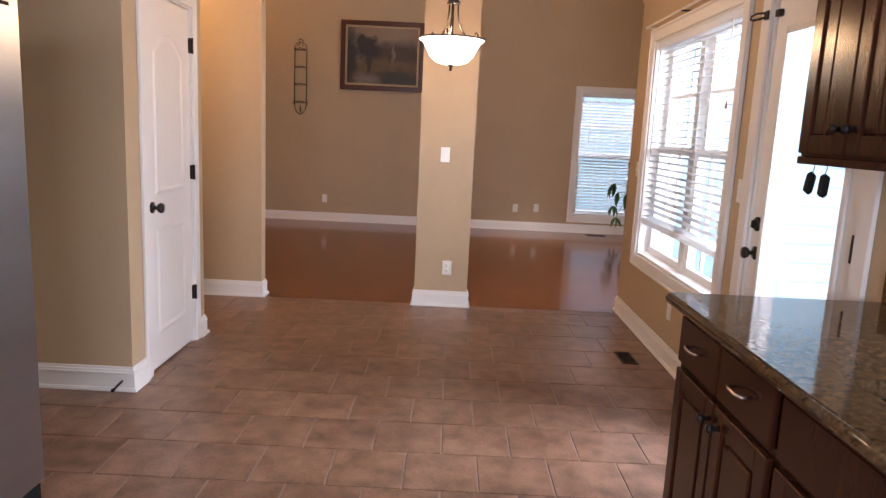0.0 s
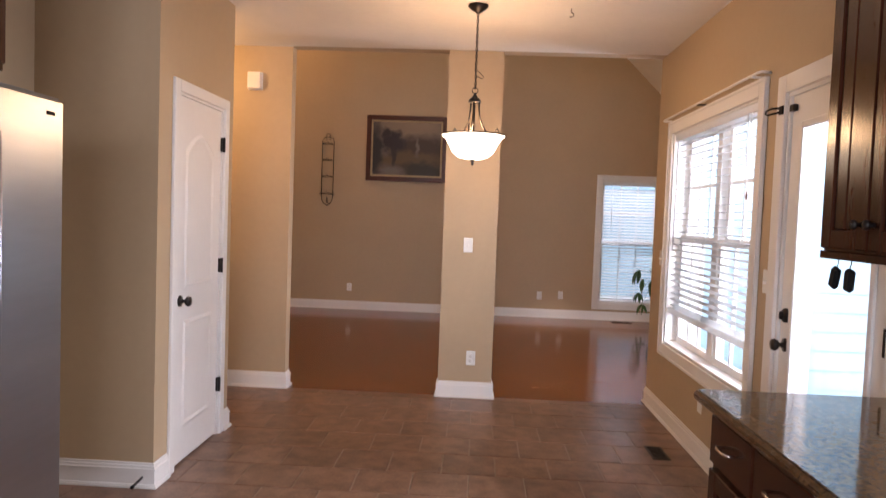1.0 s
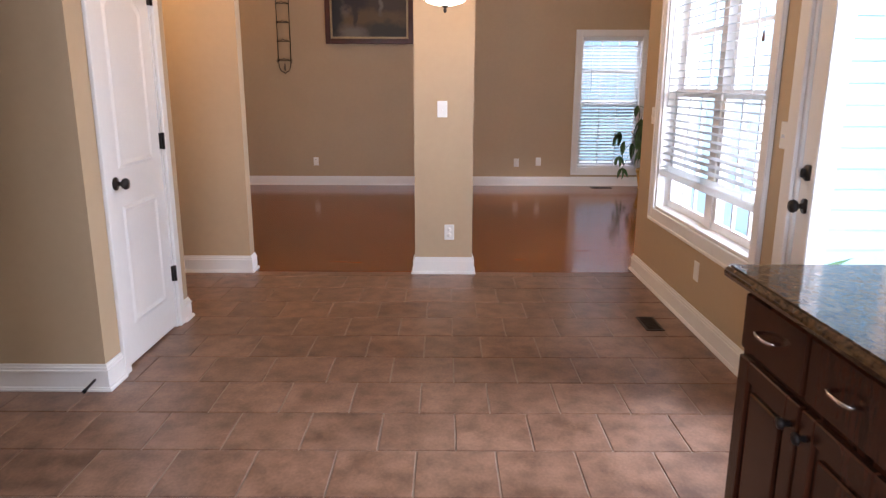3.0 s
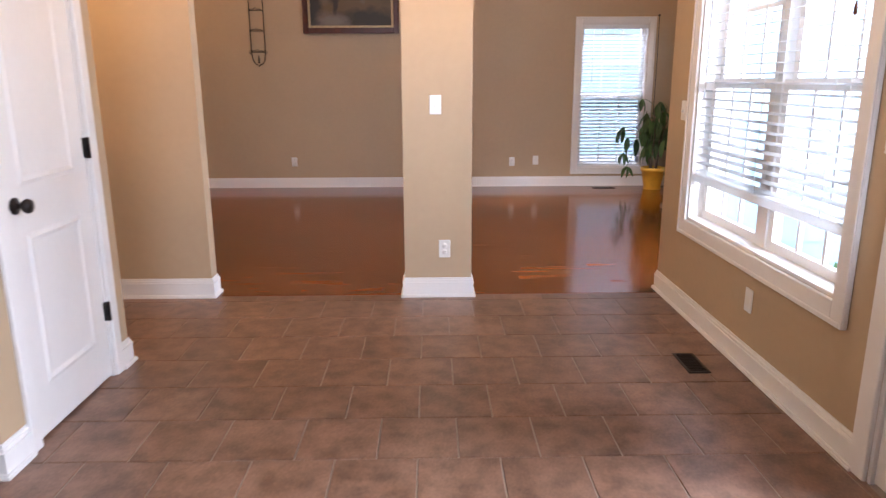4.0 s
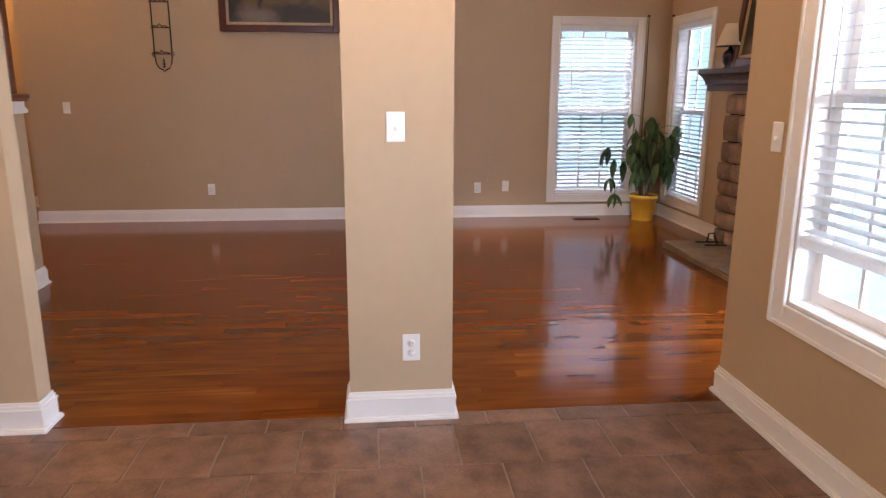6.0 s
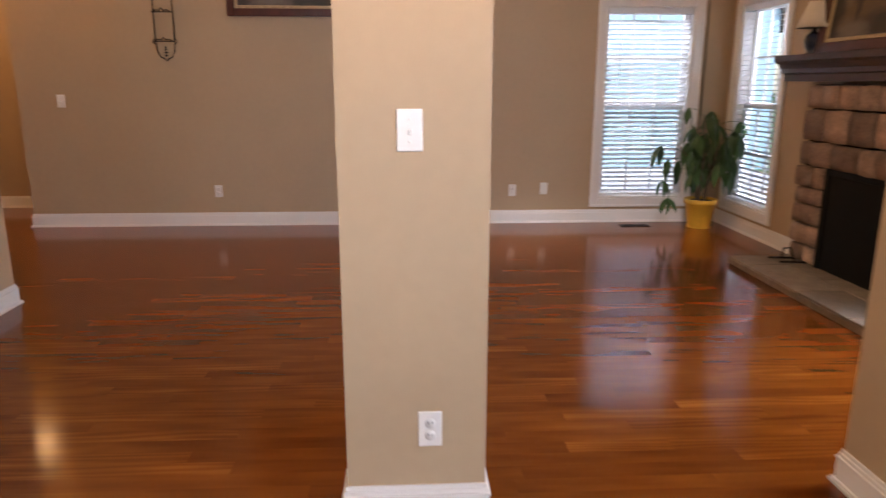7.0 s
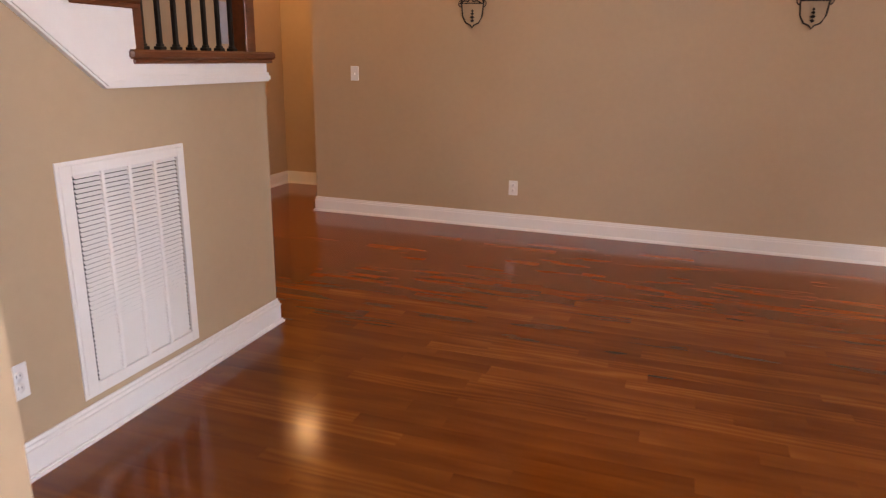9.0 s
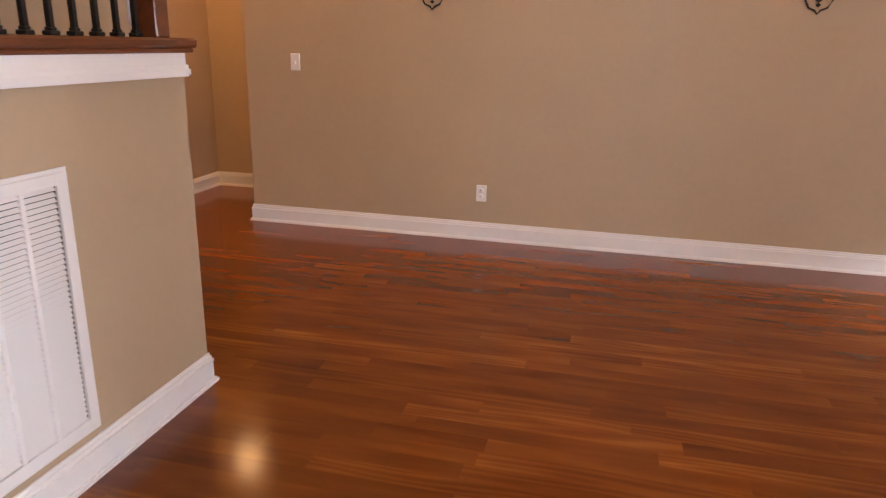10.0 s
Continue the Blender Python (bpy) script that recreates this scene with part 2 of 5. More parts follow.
def lathe(bm, profile, cx=0, cy=0, n=24):
    """A turned form from (radius, z) pairs."""
    rings = []
    for r, z in profile:
        rings.append([bm.verts.new((cx + r * math.cos(2 * math.pi * i / n), cy + r * math.sin(2 * math.pi * i / n), z)) for i in range(n)])
    for a, b in zip(rings, rings[1:]):
        for i in range(n):
            f = bm.faces.new((a[i], a[(i + 1) % n], b[(i + 1) % n], b[i]))
            f.smooth = True
    for ring, flip in ((rings[0], True), (rings[-1], False)):
        if ring[0].co.xy != ring[1].co.xy:
            bm.faces.new(ring[::-1] if flip else ring)
    return bm


def tube(bm, pts, r, n=8):
    """A round bar along a line of points."""
    pts = [Vector(p) for p in pts]
    rings = []
    for i, p in enumerate(pts):
        d = (pts[min(i + 1, len(pts) - 1)] - pts[max(i - 1, 0)]).normalized()
        a = d.cross(Vector((0, 0, 1)) if abs(d.z) < 0.9 else Vector((1, 0, 0))).normalized()
        b = d.cross(a)
        rr = r(i / (len(pts) - 1)) if callable(r) else r
        rings.append([bm.verts.new(p + rr * (math.cos(2 * math.pi * k / n) * a + math.sin(2 * math.pi * k / n) * b)) for k in range(n)])
    for a, b in zip(rings, rings[1:]):
        for i in range(n):
            f = bm.faces.new((a[i], a[(i + 1) % n], b[(i + 1) % n], b[i]))
            f.smooth = True
    bm.faces.new(rings[0][::-1])
    bm.faces.new(rings[-1])
    return bm


def prism(bm, pts, axis, lo, hi):
    """Extrudes a polygon of two coordinates along an axis, 0 x, 1 y or 2 z."""
    def at(p, v):
        q = list(p)
        q.insert(axis, v)
        return bm.verts.new(q)
    a, b = [at(p, lo) for p in pts], [at(p, hi) for p in pts]
    bm.faces.new(a)
    bm.faces.new(b[::-1])
    for i in range(len(pts)):
        j = (i + 1) % len(pts)
        bm.faces.new((a[j], a[i], b[i], b[j]))
    bmesh.ops.recalc_face_normals(bm, faces=bm.faces)
    return bm


def mesh_of(name, bm, mat):
    me = bpy.data.meshes.new(name)
    bmesh.ops.recalc_face_normals(bm, faces=bm.faces)
    bm.to_mesh(me)
    bm.free()
    if mat:
        me.materials.append(mat)
    return me


def part(name, bm, mat, parent=None, label=""):
    ob = new(name, mesh_of(name, bm, mat))
    if parent:
        ob.parent = parent
    return tagged(ob, label)


def thing(name, label, category, m=None, group=""):
    ob = tagged(new(name), label, category, group)
    if m:
        ob.matrix_basis = m
    return ob


def structure(name, bm, mat, label=""):
    return tagged(part(name, bm, mat), label, name.split("_")[0], kind="structure")


# ---- structure ----
E_, N_, W_ = 1.648, 10.09, 3.26  # nook wall, living back wall, living side wall
CZ = 2.72
structure("floor_tiles", boxes((-3.3, 1.8, -1.75, 5.455, -0.08, -0.004)), GROUT, "brown ceramic tiles in running bond with grout")
structure("floor_wood", boxes((-4.45, 3.41, 5.455, 11.3, -0.08, -0.012)), OAK, "glossy reddish stained oak strip floor")
# nook side wall with window and glass door
WY0, WY1, WZ0, WZ1 = 3.585, 5.100, 0.558, 2.085
DY0, DY1, DZ = 2.40, 3.275, 2.05
structure("wall_east", boxes((E_, 1.80, -1.75, DY0, -0.08, CZ), (E_, 1.80, DY0, DY1, DZ, CZ), (E_, 1.80, DY1, WY0, -0.08, CZ), (E_, 1.80, WY0, WY1, -0.08, WZ0),
          (E_, 1.80, WY0, WY1, WZ1, CZ), (E_, 1.80, WY1, 5.54, -0.08, CZ)), WALL, "beige painted wall with window and glass door")
structure("wall_south", boxes((-2.14, -0.9, -1.9, -1.75, -0.08, CZ), (0.9, 1.80, -1.9, -1.75, -0.08, CZ), (-0.9, 0.9, -1.9, -1.75, -0.08, 1.05), (-0.9, 0.9, -1.9, -1.75, 2.15, CZ)), WALL, "beige painted wall")
# Unseen slab, added to keep direct sun out of the back window
structure("roof_back_eave", boxes((-2.6, 2.3, -3.7, -1.9, 2.32, 2.42)), WHITE, "unseen white slab added to block the sun at the kitchen back window")
structure("wall_west", boxes((-2.14, -1.99, -1.75, 3.375, -0.08, CZ)), WALL, "beige painted wall beside the refrigerator")
# pantry block: a shell with the door opening
PX, PS, PN = -1.352, 3.375, 4.40
PD0, PD1, PDZ = 3.585, 4.235, 2.035
structure("wall_pantry_south", boxes((-2.14, PX, PS, PS + 0.11, -0.08, CZ)), WALL, "beige painted pantry side wall")
structure("wall_pantry", boxes((PX - 0.11, PX, PS + 0.11, PD0, -0.08, CZ), (PX - 0.11, PX, PD0, PD1, PDZ, CZ),
          (PX - 0.11, PX, PD1, PN, -0.08, CZ)), WALL, "beige painted pantry corner wall")
structure("wall_pantry_north", boxes((-3.3, PX - 0.11, PN - 0.11, PN, -0.08, CZ)), WALL, "beige painted passage wall")
structure("wall_passage_end", boxes((-3.42, -3.3, 4.29, 5.52, -0.08, CZ)), WALL, "beige painted wall")
structure("wall_passage", boxes((-4.45, -1.257, 5.43, 5.54, -0.08, 5.6)), WALL, "beige painted wall end beside the opening")
structure("wall_column", boxes((-0.020, 0.404, 5.41, 5.54, -0.08, CZ)), WALL, "beige painted square column between tile and wood floor")
structure("wall_header", boxes((-1.257, E_, 5.41, 5.54, CZ + 0.002, 3.65), (-1.257, -0.9, 5.41, 5.54, 3.65, 4.75), (1.3, E_, 5.41, 5.54, 3.65, 4.75), (-1.257, E_, 5.41, 5.54, 4.75, 5.6)), WALL, "beige wall over the opening")
structure("wall_living_south", boxes((1.80, 3.41, 5.42, 5.54, -0.08, 5.6), (E_, 1.80, 5.42, 5.54, CZ + 0.002, 5.6)), WALL, "beige painted wall")
structure("ceiling_kitchen", boxes((-3.42, -1.241, -1.9, 5.428, CZ, CZ + 0.1), (-1.241, 1.8, -1.9, 5.408, CZ, CZ + 0.1)), CEIL, "white textured flat ceiling")
# living room
LX0, LX1, LZ0, LZ1 = 2.052, 2.888, 0.24, 2.025
SY0, SY1 = 9.145, 9.915
structure("wall_north", boxes((-3.35, LX0, N_, N_ + 0.15, -0.08, 5.6), (LX0, LX1, N_, N_ + 0.15, -0.08, LZ0), (LX0, LX1, N_, N_ + 0.15, LZ1, 5.6), (LX1, 3.41, N_, N_ + 0.15, -0.08, 5.6)),
          WALL, "long beige painted living room wall")
structure("wall_living_east", boxes((W_, 3.41, 5.54, 5.735, -0.08, 2.86), (W_, 3.41, 5.735, 6.505, -0.08, LZ0), (W_, 3.41, 5.735, 6.505, LZ1, 2.86), (W_, 3.41, 6.505, SY0, -0.08, 2.86), (W_, 3.41, SY0, SY1, -0.08, LZ0), (W_, 3.41, SY0, SY1, LZ1, 2.86), (W_, 3.41, SY1, N_, -0.08, 2.86)),
          WALL, "beige painted wall with window and fireplace")
structure("wall_hall_north", boxes((-4.45, -3.35, 11.17, 11.3, -0.08, 5.6)), WALL, "beige painted hall wall")
structure("wall_hall_east", boxes((-3.35, -3.2, N_ + 0.15, 11.3, -0.08, 5.6)), WALL, "beige painted hall wall")
structure("wall_hall_west", boxes((-4.45, -4.31, 5.52, 11.17, -0.08, 5.6)), WALL, "beige painted hall wall")
structure("wall_stair_back", boxes((-4.31, -3.30, 9.0, 9.12, -0.08, 5.6), (-3.42, -3.30, 5.52, 9.0, -0.08, 5.6)), WALL, "beige painted stair wall")
bm = bmesh.new()
prism(bm, [(3.41, 2.70), (3.41, 2.80), (0.60, 5.62), (0.60, 5.50)], 1, 5.3, 10.3)
structure("ceiling_living", box(bm, -4.45, 0.6, 5.3, 11.3, 5.5, 5.62), CEIL, "white vaulted ceiling with sloping side")


# ---- baseboards ----
def baseboard(name, runs):
    """Runs of (x0, y0, x1, y1, nx, ny): along a wall foot, standing out to (nx, ny); two more numbers close outer corners."""
    bm = bmesh.new()
    for x0, y0, x1, y1, nx, ny, *ends in runs:
        e0, e1 = ends or (0, 0)
        for out, z0, z1 in ((0.014, 0.018, 0.090), (0.017, 0.090, 0.098), (0.011, 0.098, 0.112), (0.006, 0.112, 0.126), (0.022, 0.011, 0.018), (0.027, 0.0, 0.011)):
            xs, ys = sorted((x0, x1)), sorted((y0, y1))
            if ny:
                xs = [xs[0] - e0 * out, xs[1] + e1 * out]
            else:
                ys = [ys[0] - e0 * out, ys[1] + e1 * out]
            if nx:
                xs = sorted((x0, x0 + nx * out))
            if ny:
                ys = sorted((y0, y0 + ny * out))
            box(bm, xs[0], xs[1], ys[0], ys[1], z0, z1)
    return structure(name, bm, WHITE, "white moulded baseboard with shoe")


baseboard("baseboard_nook", [(E_, 3.34, E_, 5.54, -1, 0), (E_, 5.54, 1.8, 5.54, 0, 1, 1, 0)])
baseboard("baseboard_pantry", [(-1.99, PS, PX, PS, 0, -1, 0, 1), (PX, PS, PX, 3.522, 1, 0), (PX, 4.295, PX, PN, 1, 0), (-3.3, PN, PX, PN, 0, 1, 0, 1)])
baseboard("baseboard_passage", [(-3.3, 5.43, -1.257, 5.43, 0, -1, 0, 1), (-1.257, 5.43, -1.257, 5.54, 1, 0), (-2.248, 5.54, -1.257, 5.54, 0, 1, 0, 1)])
baseboard("baseboard_column", [(-0.020, 5.41, 0.404, 5.41, 0, -1, 1, 1), (-0.020, 5.54, 0.404, 5.54, 0, 1, 1, 1), (-0.020, 5.41, -0.020, 5.54, -1, 0), (0.404, 5.41, 0.404, 5.54, 1, 0)])
baseboard("baseboard_north", [(-3.35, N_, W_, N_, 0, -1, 1, 0), (-3.35, N_, -3.35, 11.17, -1, 0)])
baseboard("baseboard_living_east", [(W_, 8.50, W_, N_, -1, 0)])
baseboard("baseboard_hall", [(-4.31, 9.12, -4.31, 11.17, 1, 0), (-4.31, 11.17, -3.35, 11.17, 0, -1)])
baseboard("baseboard_stair", [(-2.248, 5.52, -2.248, 7.705, 1, 0), (-3.3, 7.705, -2.248, 7.705, 0, 1, 0, 1)])


# ---- windows, blinds, doors ----
def place_on(axis, a, b, c):
    """Turns (along, out, up) into the world: out goes from the room into the wall."""
    return (b, a, c) if axis == "x" else (a, b, c)


def wbox(bm, axis, a0, a1, o0, o1, z0, z1, bevel=0.0):
    if axis == "x":
        return box(bm, o0, o1, a0, a1, z0, z1, bevel)
    return box(bm, a0, a1, o0, o1, z0, z1, bevel)


def sash_window(number, axis, face, a0, a1, z0, z1, units, casing, label, muntins=2):
    """A cased window of double-hung units in the opening a0..a1, z0..z1 of a wall whose room side is at face."""
    top = tagged(new("window_%d" % number), label, "window", kind="structure")
    c = casing
    bm = bmesh.new()
    for s in ((a0 - c, a0, z0 - c, z1 + c), (a1, a1 + c, z0 - c, z1 + c), (a0, a1, z1, z1 + c), (a0, a1, z0 - c, z0)):
        wbox(bm, axis, s[0], s[1], face - 0.018, face, s[2], s[3], 0.004)
    for s in ((a0 - c, a0 - c + 0.02, z0 - c, z1 + c), (a1 + c - 0.02, a1 + c, z0 - c, z1 + c), (a0 - c + 0.02, a1 + c - 0.02, z1 + c - 0.02, z1 + c), (a0 - c + 0.02, a1 + c - 0.02, z0 - c, z0 - c + 0.02)):
        wbox(bm, axis, s[0], s[1], face - 0.026, face - 0.018, s[2], s[3], 0.003)
    part("casing", bm, WHITE, top)
    bm = bmesh.new()
    for s in ((a0, a0 + 0.012, z0, z1), (a1 - 0.012, a1, z0, z1), (a0 + 0.012, a1 - 0.012, z1 - 0.012, z1)):
        wbox(bm, axis, s[0], s[1], face, face + 0.15, s[2], s[3])
    part("jamb", bm, WHITE, top)
    bm = bmesh.new()
    wbox(bm, axis, a0 + 0.012, a1 - 0.012, face - 0.004, face + 0.15, z0, z0 + 0.018, 0.003)
    part("sill", bm, WHITE, top)
    w = (a1 - a0 - 0.024 - 0.075 * (units - 1)) / units
    zm = (z0 + z1) / 2 + 0.01
    for u in range(units):
        u0 = a0 + 0.012 + u * (w + 0.075)
        u1 = u0 + w
        if u:
            bm = bmesh.new()
            wbox(bm, axis, u0 - 0.075, u0, face + 0.07, face + 0.145, z0 + 0.018, z1 - 0.012)
            part("mullion", bm, WHITE, top)
        for lo, hi, o in ((zm - 0.02, z1 - 0.012, 0.115), (z0 + 0.018, zm + 0.02, 0.08)):
            bm = bmesh.new()
            r = 0.045
            for s in ((u0, u0 + r, lo, hi), (u1 - r, u1, lo, hi), (u0 + r, u1 - r, hi - r, hi), (u0 + r, u1 - r, lo, lo + r)):
                wbox(bm, axis, s[0], s[1], face + o, face + o + 0.03, s[2], s[3])
            sash = part("sash", bm, WHITE, top)
            for k in range(1, muntins + 1):
                bm = bmesh.new()
                m = u0 + r + (u1 - u0 - 2 * r) * k / (muntins + 1)
                wbox(bm, axis, m - 0.009, m + 0.009, face + o + 0.006, face + o + 0.024, lo + r, hi - r)
                part("muntin", bm, WHITE, sash)
            bm = bmesh.new()
            m = (lo + hi) / 2
            wbox(bm, axis, u0 + r, u1 - r, face + o + 0.008, face + o + 0.022, m - 0.009, m + 0.009)
            part("muntin", bm, WHITE, sash)
            bm = bmesh.new()
            wbox(bm, axis, u0 + r, u1 - r, face + o + 0.013, face + o + 0.017, lo + r, hi - r)
            pane = part("pane", bm, PANE, sash, "clear glass pane")
            pane.visible_shadow = False
    return top


def blind(axis, out, a0, a1, z0, z1, tilt, label, group="", pitch=0.044, width=0.05):
    """A horizontal slat blind, hung at out, its slats tilted by that many degrees."""
    top = thing("window_blind", label, "blind", group=group)
    bm = bmesh.new()
    wbox(bm, axis, a0, a1, out - 0.03, out + 0.03, z1 - 0.055, z1, 0.004)
    part("headrail", bm, SLAT, top)
    bm = bmesh.new()
    wbox(bm, axis, a0, a1, out - 0.030, out + 0.030, z0 - 0.012, z0 + 0.030, 0.006)
    part("bottom_rail", bm, SLAT, top)
    n = int((z1 - 0.06 - z0 - 0.03) / pitch)
    ca, sa = math.cos(radians(tilt)), math.sin(radians(tilt))
    bm = bmesh.new()
    rows = []
    for k, h in ((-1, 0), (-0.5, 0.0025), (0, 0.0035), (0.5, 0.0025), (1, 0)):
        o, z = k * width / 2 * ca - h * sa, k * width / 2 * sa + h * ca
        rows.append([bm.verts.new(place_on(axis, a, o, z)) for a in (a0 + 0.004, a1 - 0.004)])
    for r0, r1 in zip(rows, rows[1:]):
        bm.faces.new((r0[0], r0[1], r1[1], r1[0])).smooth = True
    bmesh.ops.solidify(bm, geom=bm.faces[:], thickness=0.0025)
    me = mesh_of("slat", bm, SLAT)
    for i in range(n):
        s = new("slat", me)
        s.parent = top
        s.location = place_on(axis, 0, out, z0 + 0.05 + i * pitch)
    for f in (0.12, 0.5, 0.88):
        for d in (-0.027, 0.027):
            a = a0 + (a1 - a0) * f
            part("ladder_cord", tube(bmesh.new(), [place_on(axis, a, out + d, z0 + 0.02), place_on(axis, a, out + d, z1 - 0.05)], 0.0012, 5), SLAT, top)
    return top


sash_window(1, "x", E_, WY0, WY1, WZ0, WZ1, 2, 0.088, "wide white double window with blind lowered most of the way")
b1 = blind("x", E_ + 0.036, WY0 + 0.02, WY1 - 0.02, 0.80, WZ1 - 0.005, 7, "white wooden slat blind lowered over the nook window")
sash_window(2, "y", N_, LX0, LX1, LZ0, LZ1, 1, 0.085, "white sash window with closed blind", 2)
blind("y", N_ + 0.036, LX0 + 0.015, LX1 - 0.015, LZ0 + 0.02, LZ1 - 0.005, -36, "white slat blind fully lowered in living room window", "living room blinds")
sash_window(3, "x", W_, SY0, SY1, LZ0, LZ1, 1, 0.085, "white sash window beside the fireplace", 2)
# Unseen window, added as an opening for the far side fill lamp
sash_window(4, "x", W_, 5.735, 6.505, LZ0, LZ1, 1, 0.085, "unseen white sash window added on the other side of the fireplace for fill light", 2)
# Unseen window, added as an opening for the back fill lamp
sash_window(6, "y", -1.9, -0.9, 0.9, 1.05, 2.15, 2, 0.0, "unseen white double window added in the kitchen back wall for fill light", 2)
# Unseen window, added as an opening for the high warm lamp
sash_window(5, "y", 5.54 - 0.15, -0.9, 1.3, 3.65, 4.75, 2, 0.0, "unseen white high window added over the opening for fill light", 2)
blind("x", W_ + 0.036, SY0 + 0.015, SY1 - 0.015, LZ0 + 0.02, LZ1 - 0.005, 8, "white slat blind fully lowered in living room window", "living room blinds")

# pull cords and wands on the blinds, dark cords beside the living room windows
part("tilt_wand", tube(bmesh.new(), [(2.20, N_ + 0.004, 1.95), (2.20, N_ + 0.002, 1.30)], 0.004, 6), SLAT, bpy.data.objects["window_blind.001"])
part("lift_cord", tube(bmesh.new(), [(E_ + 0.002, 3.70, 2.03), (E_ - 0.002, 3.705, 1.62)], 0.002, 5), SLAT, b1)
part("tassel", lathe(bmesh.new(), [(0.002, 1.62), (0.006, 1.60), (0.007, 1.575), (0.001, 1.57)], E_ - 0.002, 3.705, 8), WOODTRIM, b1, "wooden tassel")
part("lift_cord", tube(bmesh.new(), [(E_ + 0.002, 3.74, 2.03), (E_ - 0.002, 3.735, 1.86), (E_ - 0.002, 3.742, 1.80)], 0.004, 5), SLAT, b1)
part("tilt_wand", tube(bmesh.new(), [(E_ + 0.002, 5.0, 2.02), (E_ - 0.002, 4.995, 1.25)], 0.004, 6), SLAT, b1)
for host, pts in (("window_2", [(3.005, N_ - 0.012, 2.12), (3.012, N_ - 0.01, 1.6), (3.008, N_ - 0.01, 0.9), (3.02, N_ - 0.01, 0.5)]), ("window_3", [(W_ - 0.012, 10.02, 2.12), (W_ - 0.01, 10.028, 1.5), (W_ - 0.01, 10.024, 0.8), (W_ - 0.01, 10.03, 0.5)])):
    part("cord", tube(bmesh.new(), pts, 0.004, 6), IRON, bpy.data.objects[host], "thin dark cord")
    part("clip", boxes((pts[0][0] - 0.014, pts[0][0] + 0.010, pts[0][1] - 0.012, pts[0][1] + 0.011, 2.115, 2.135), bevel=0.003), IRON, bpy.data.objects[host])

# curtain rod over the nook window
rod = thing("curtain_rod", "thin cream curtain rod over the nook window", "curtain rod")
part("rod", tube(bmesh.new(), [(E_, 3.49, 2.188), (E_ - 0.05, 3.47, 2.188), (E_ - 0.06, 3.50, 2.188), (E_ - 0.06, 5.18, 2.188), (E_ - 0.05, 5.21, 2.188), (E_, 5.19, 2.188)], 0.007), WHITE, rod)
for y in (3.56, 4.4, 5.13):
    part("bracket", boxes((E_ - 0.066, E_, y - 0.01, y + 0.01, 2.174, 2.182)), BRONZE if y == 4.4 else WHITE, rod)


def casing_door(axis_sign, x, y0, y1, z, w, name):
    """A door casing on a wall face at x, standing out by axis_sign."""
    bm = bmesh.new()
    for s in ((y0 - w, y0, 0, z + w), (y1, y1 + w, 0, z + w), (y0, y1, z, z + w)):
        xs = sorted((x, x + axis_sign * 0.018))
        box(bm, xs[0], xs[1], s[0], s[1], s[2], s[3], 0.003)
    return structure(name, bm, WHITE, "white door casing")


# pantry door: two moulded panels, arched above
casing_door(1, PX, PD0, PD1, PDZ, 0.062, "trim_pantry_door")
structure("trim_pantry_jamb", boxes((PX - 0.11, PX + 0.001, PD0, PD0 + 0.012, 0, PDZ), (PX - 0.11, PX + 0.001, PD1 - 0.012, PD1, 0, PDZ), (PX - 0.11, PX + 0.001, PD0 + 0.012, PD1 - 0.012, PDZ - 0.012, PDZ)), WHITE)
door = tagged(new("door_1"), "closed white moulded two-panel pantry door", "door", kind="structure")
dx = PX - 0.006
y0, y1 = PD0 + 0.015, PD1 - 0.015
part("slab", boxes((dx - 0.035, dx, y0, y1, 0.012, PDZ - 0.015), bevel=0.002), WHITE, door)


def arch_panel(lo, hi, z0, z1, rise, inset=0.0):
    pts = [(lo + inset, z0 + inset), (hi - inset, z0 + inset)]
    n = 12
    for i in range(n + 1):
        a = i / n
        pts.append((hi - inset - (hi - lo - 2 * inset) * a, z1 - inset + (rise * math.sin(math.pi * a) if rise else 0)))
    return pts


def moulding(bm, outer, inner, x, depth):
    """A raised rim and a raised field between two loops in a door face."""
    lo = [bm.verts.new((x, *p)) for p in outer]
    mid = [bm.verts.new((x + depth, *[(a + b) / 2 for a, b in zip(p, q)])) for p, q in zip(outer, inner)]
    hi = [bm.verts.new((x + depth * 0.15, *q)) for q in inner]
    n = len(lo)
    for a, b in ((lo, mid), (mid, hi)):
        for i in range(n):
            bm.faces.new((a[i], a[(i + 1) % n], b[(i + 1) % n], b[i]))
    bm.faces.new(hi)


for z0, z1, rise in ((0.20, 0.80, 0), (0.98, 1.74, 0.10)):
    bm = bmesh.new()
    moulding(bm, arch_panel(y0 + 0.11, y1 - 0.11, z0, z1, rise), arch_panel(y0 + 0.11, y1 - 0.11, z0, z1, rise, 0.035), dx + 0.0005, 0.007)
    part("door_panel", bm, WHITE, door)
for z in (0.323, 1.073, 1.818):
    bm = tube(bmesh.new(), [(PX + 0.012, PD1 - 0.012, z - 0.045), (PX + 0.012, PD1 - 0.012, z + 0.045)], 0.0085)
    part("hinge", box(bm, PX - 0.006, PX + 0.006, PD1 - 0.026, PD1 + 0.002, z - 0.043, z + 0.043), BRONZE, door, "dark bronze hinge")


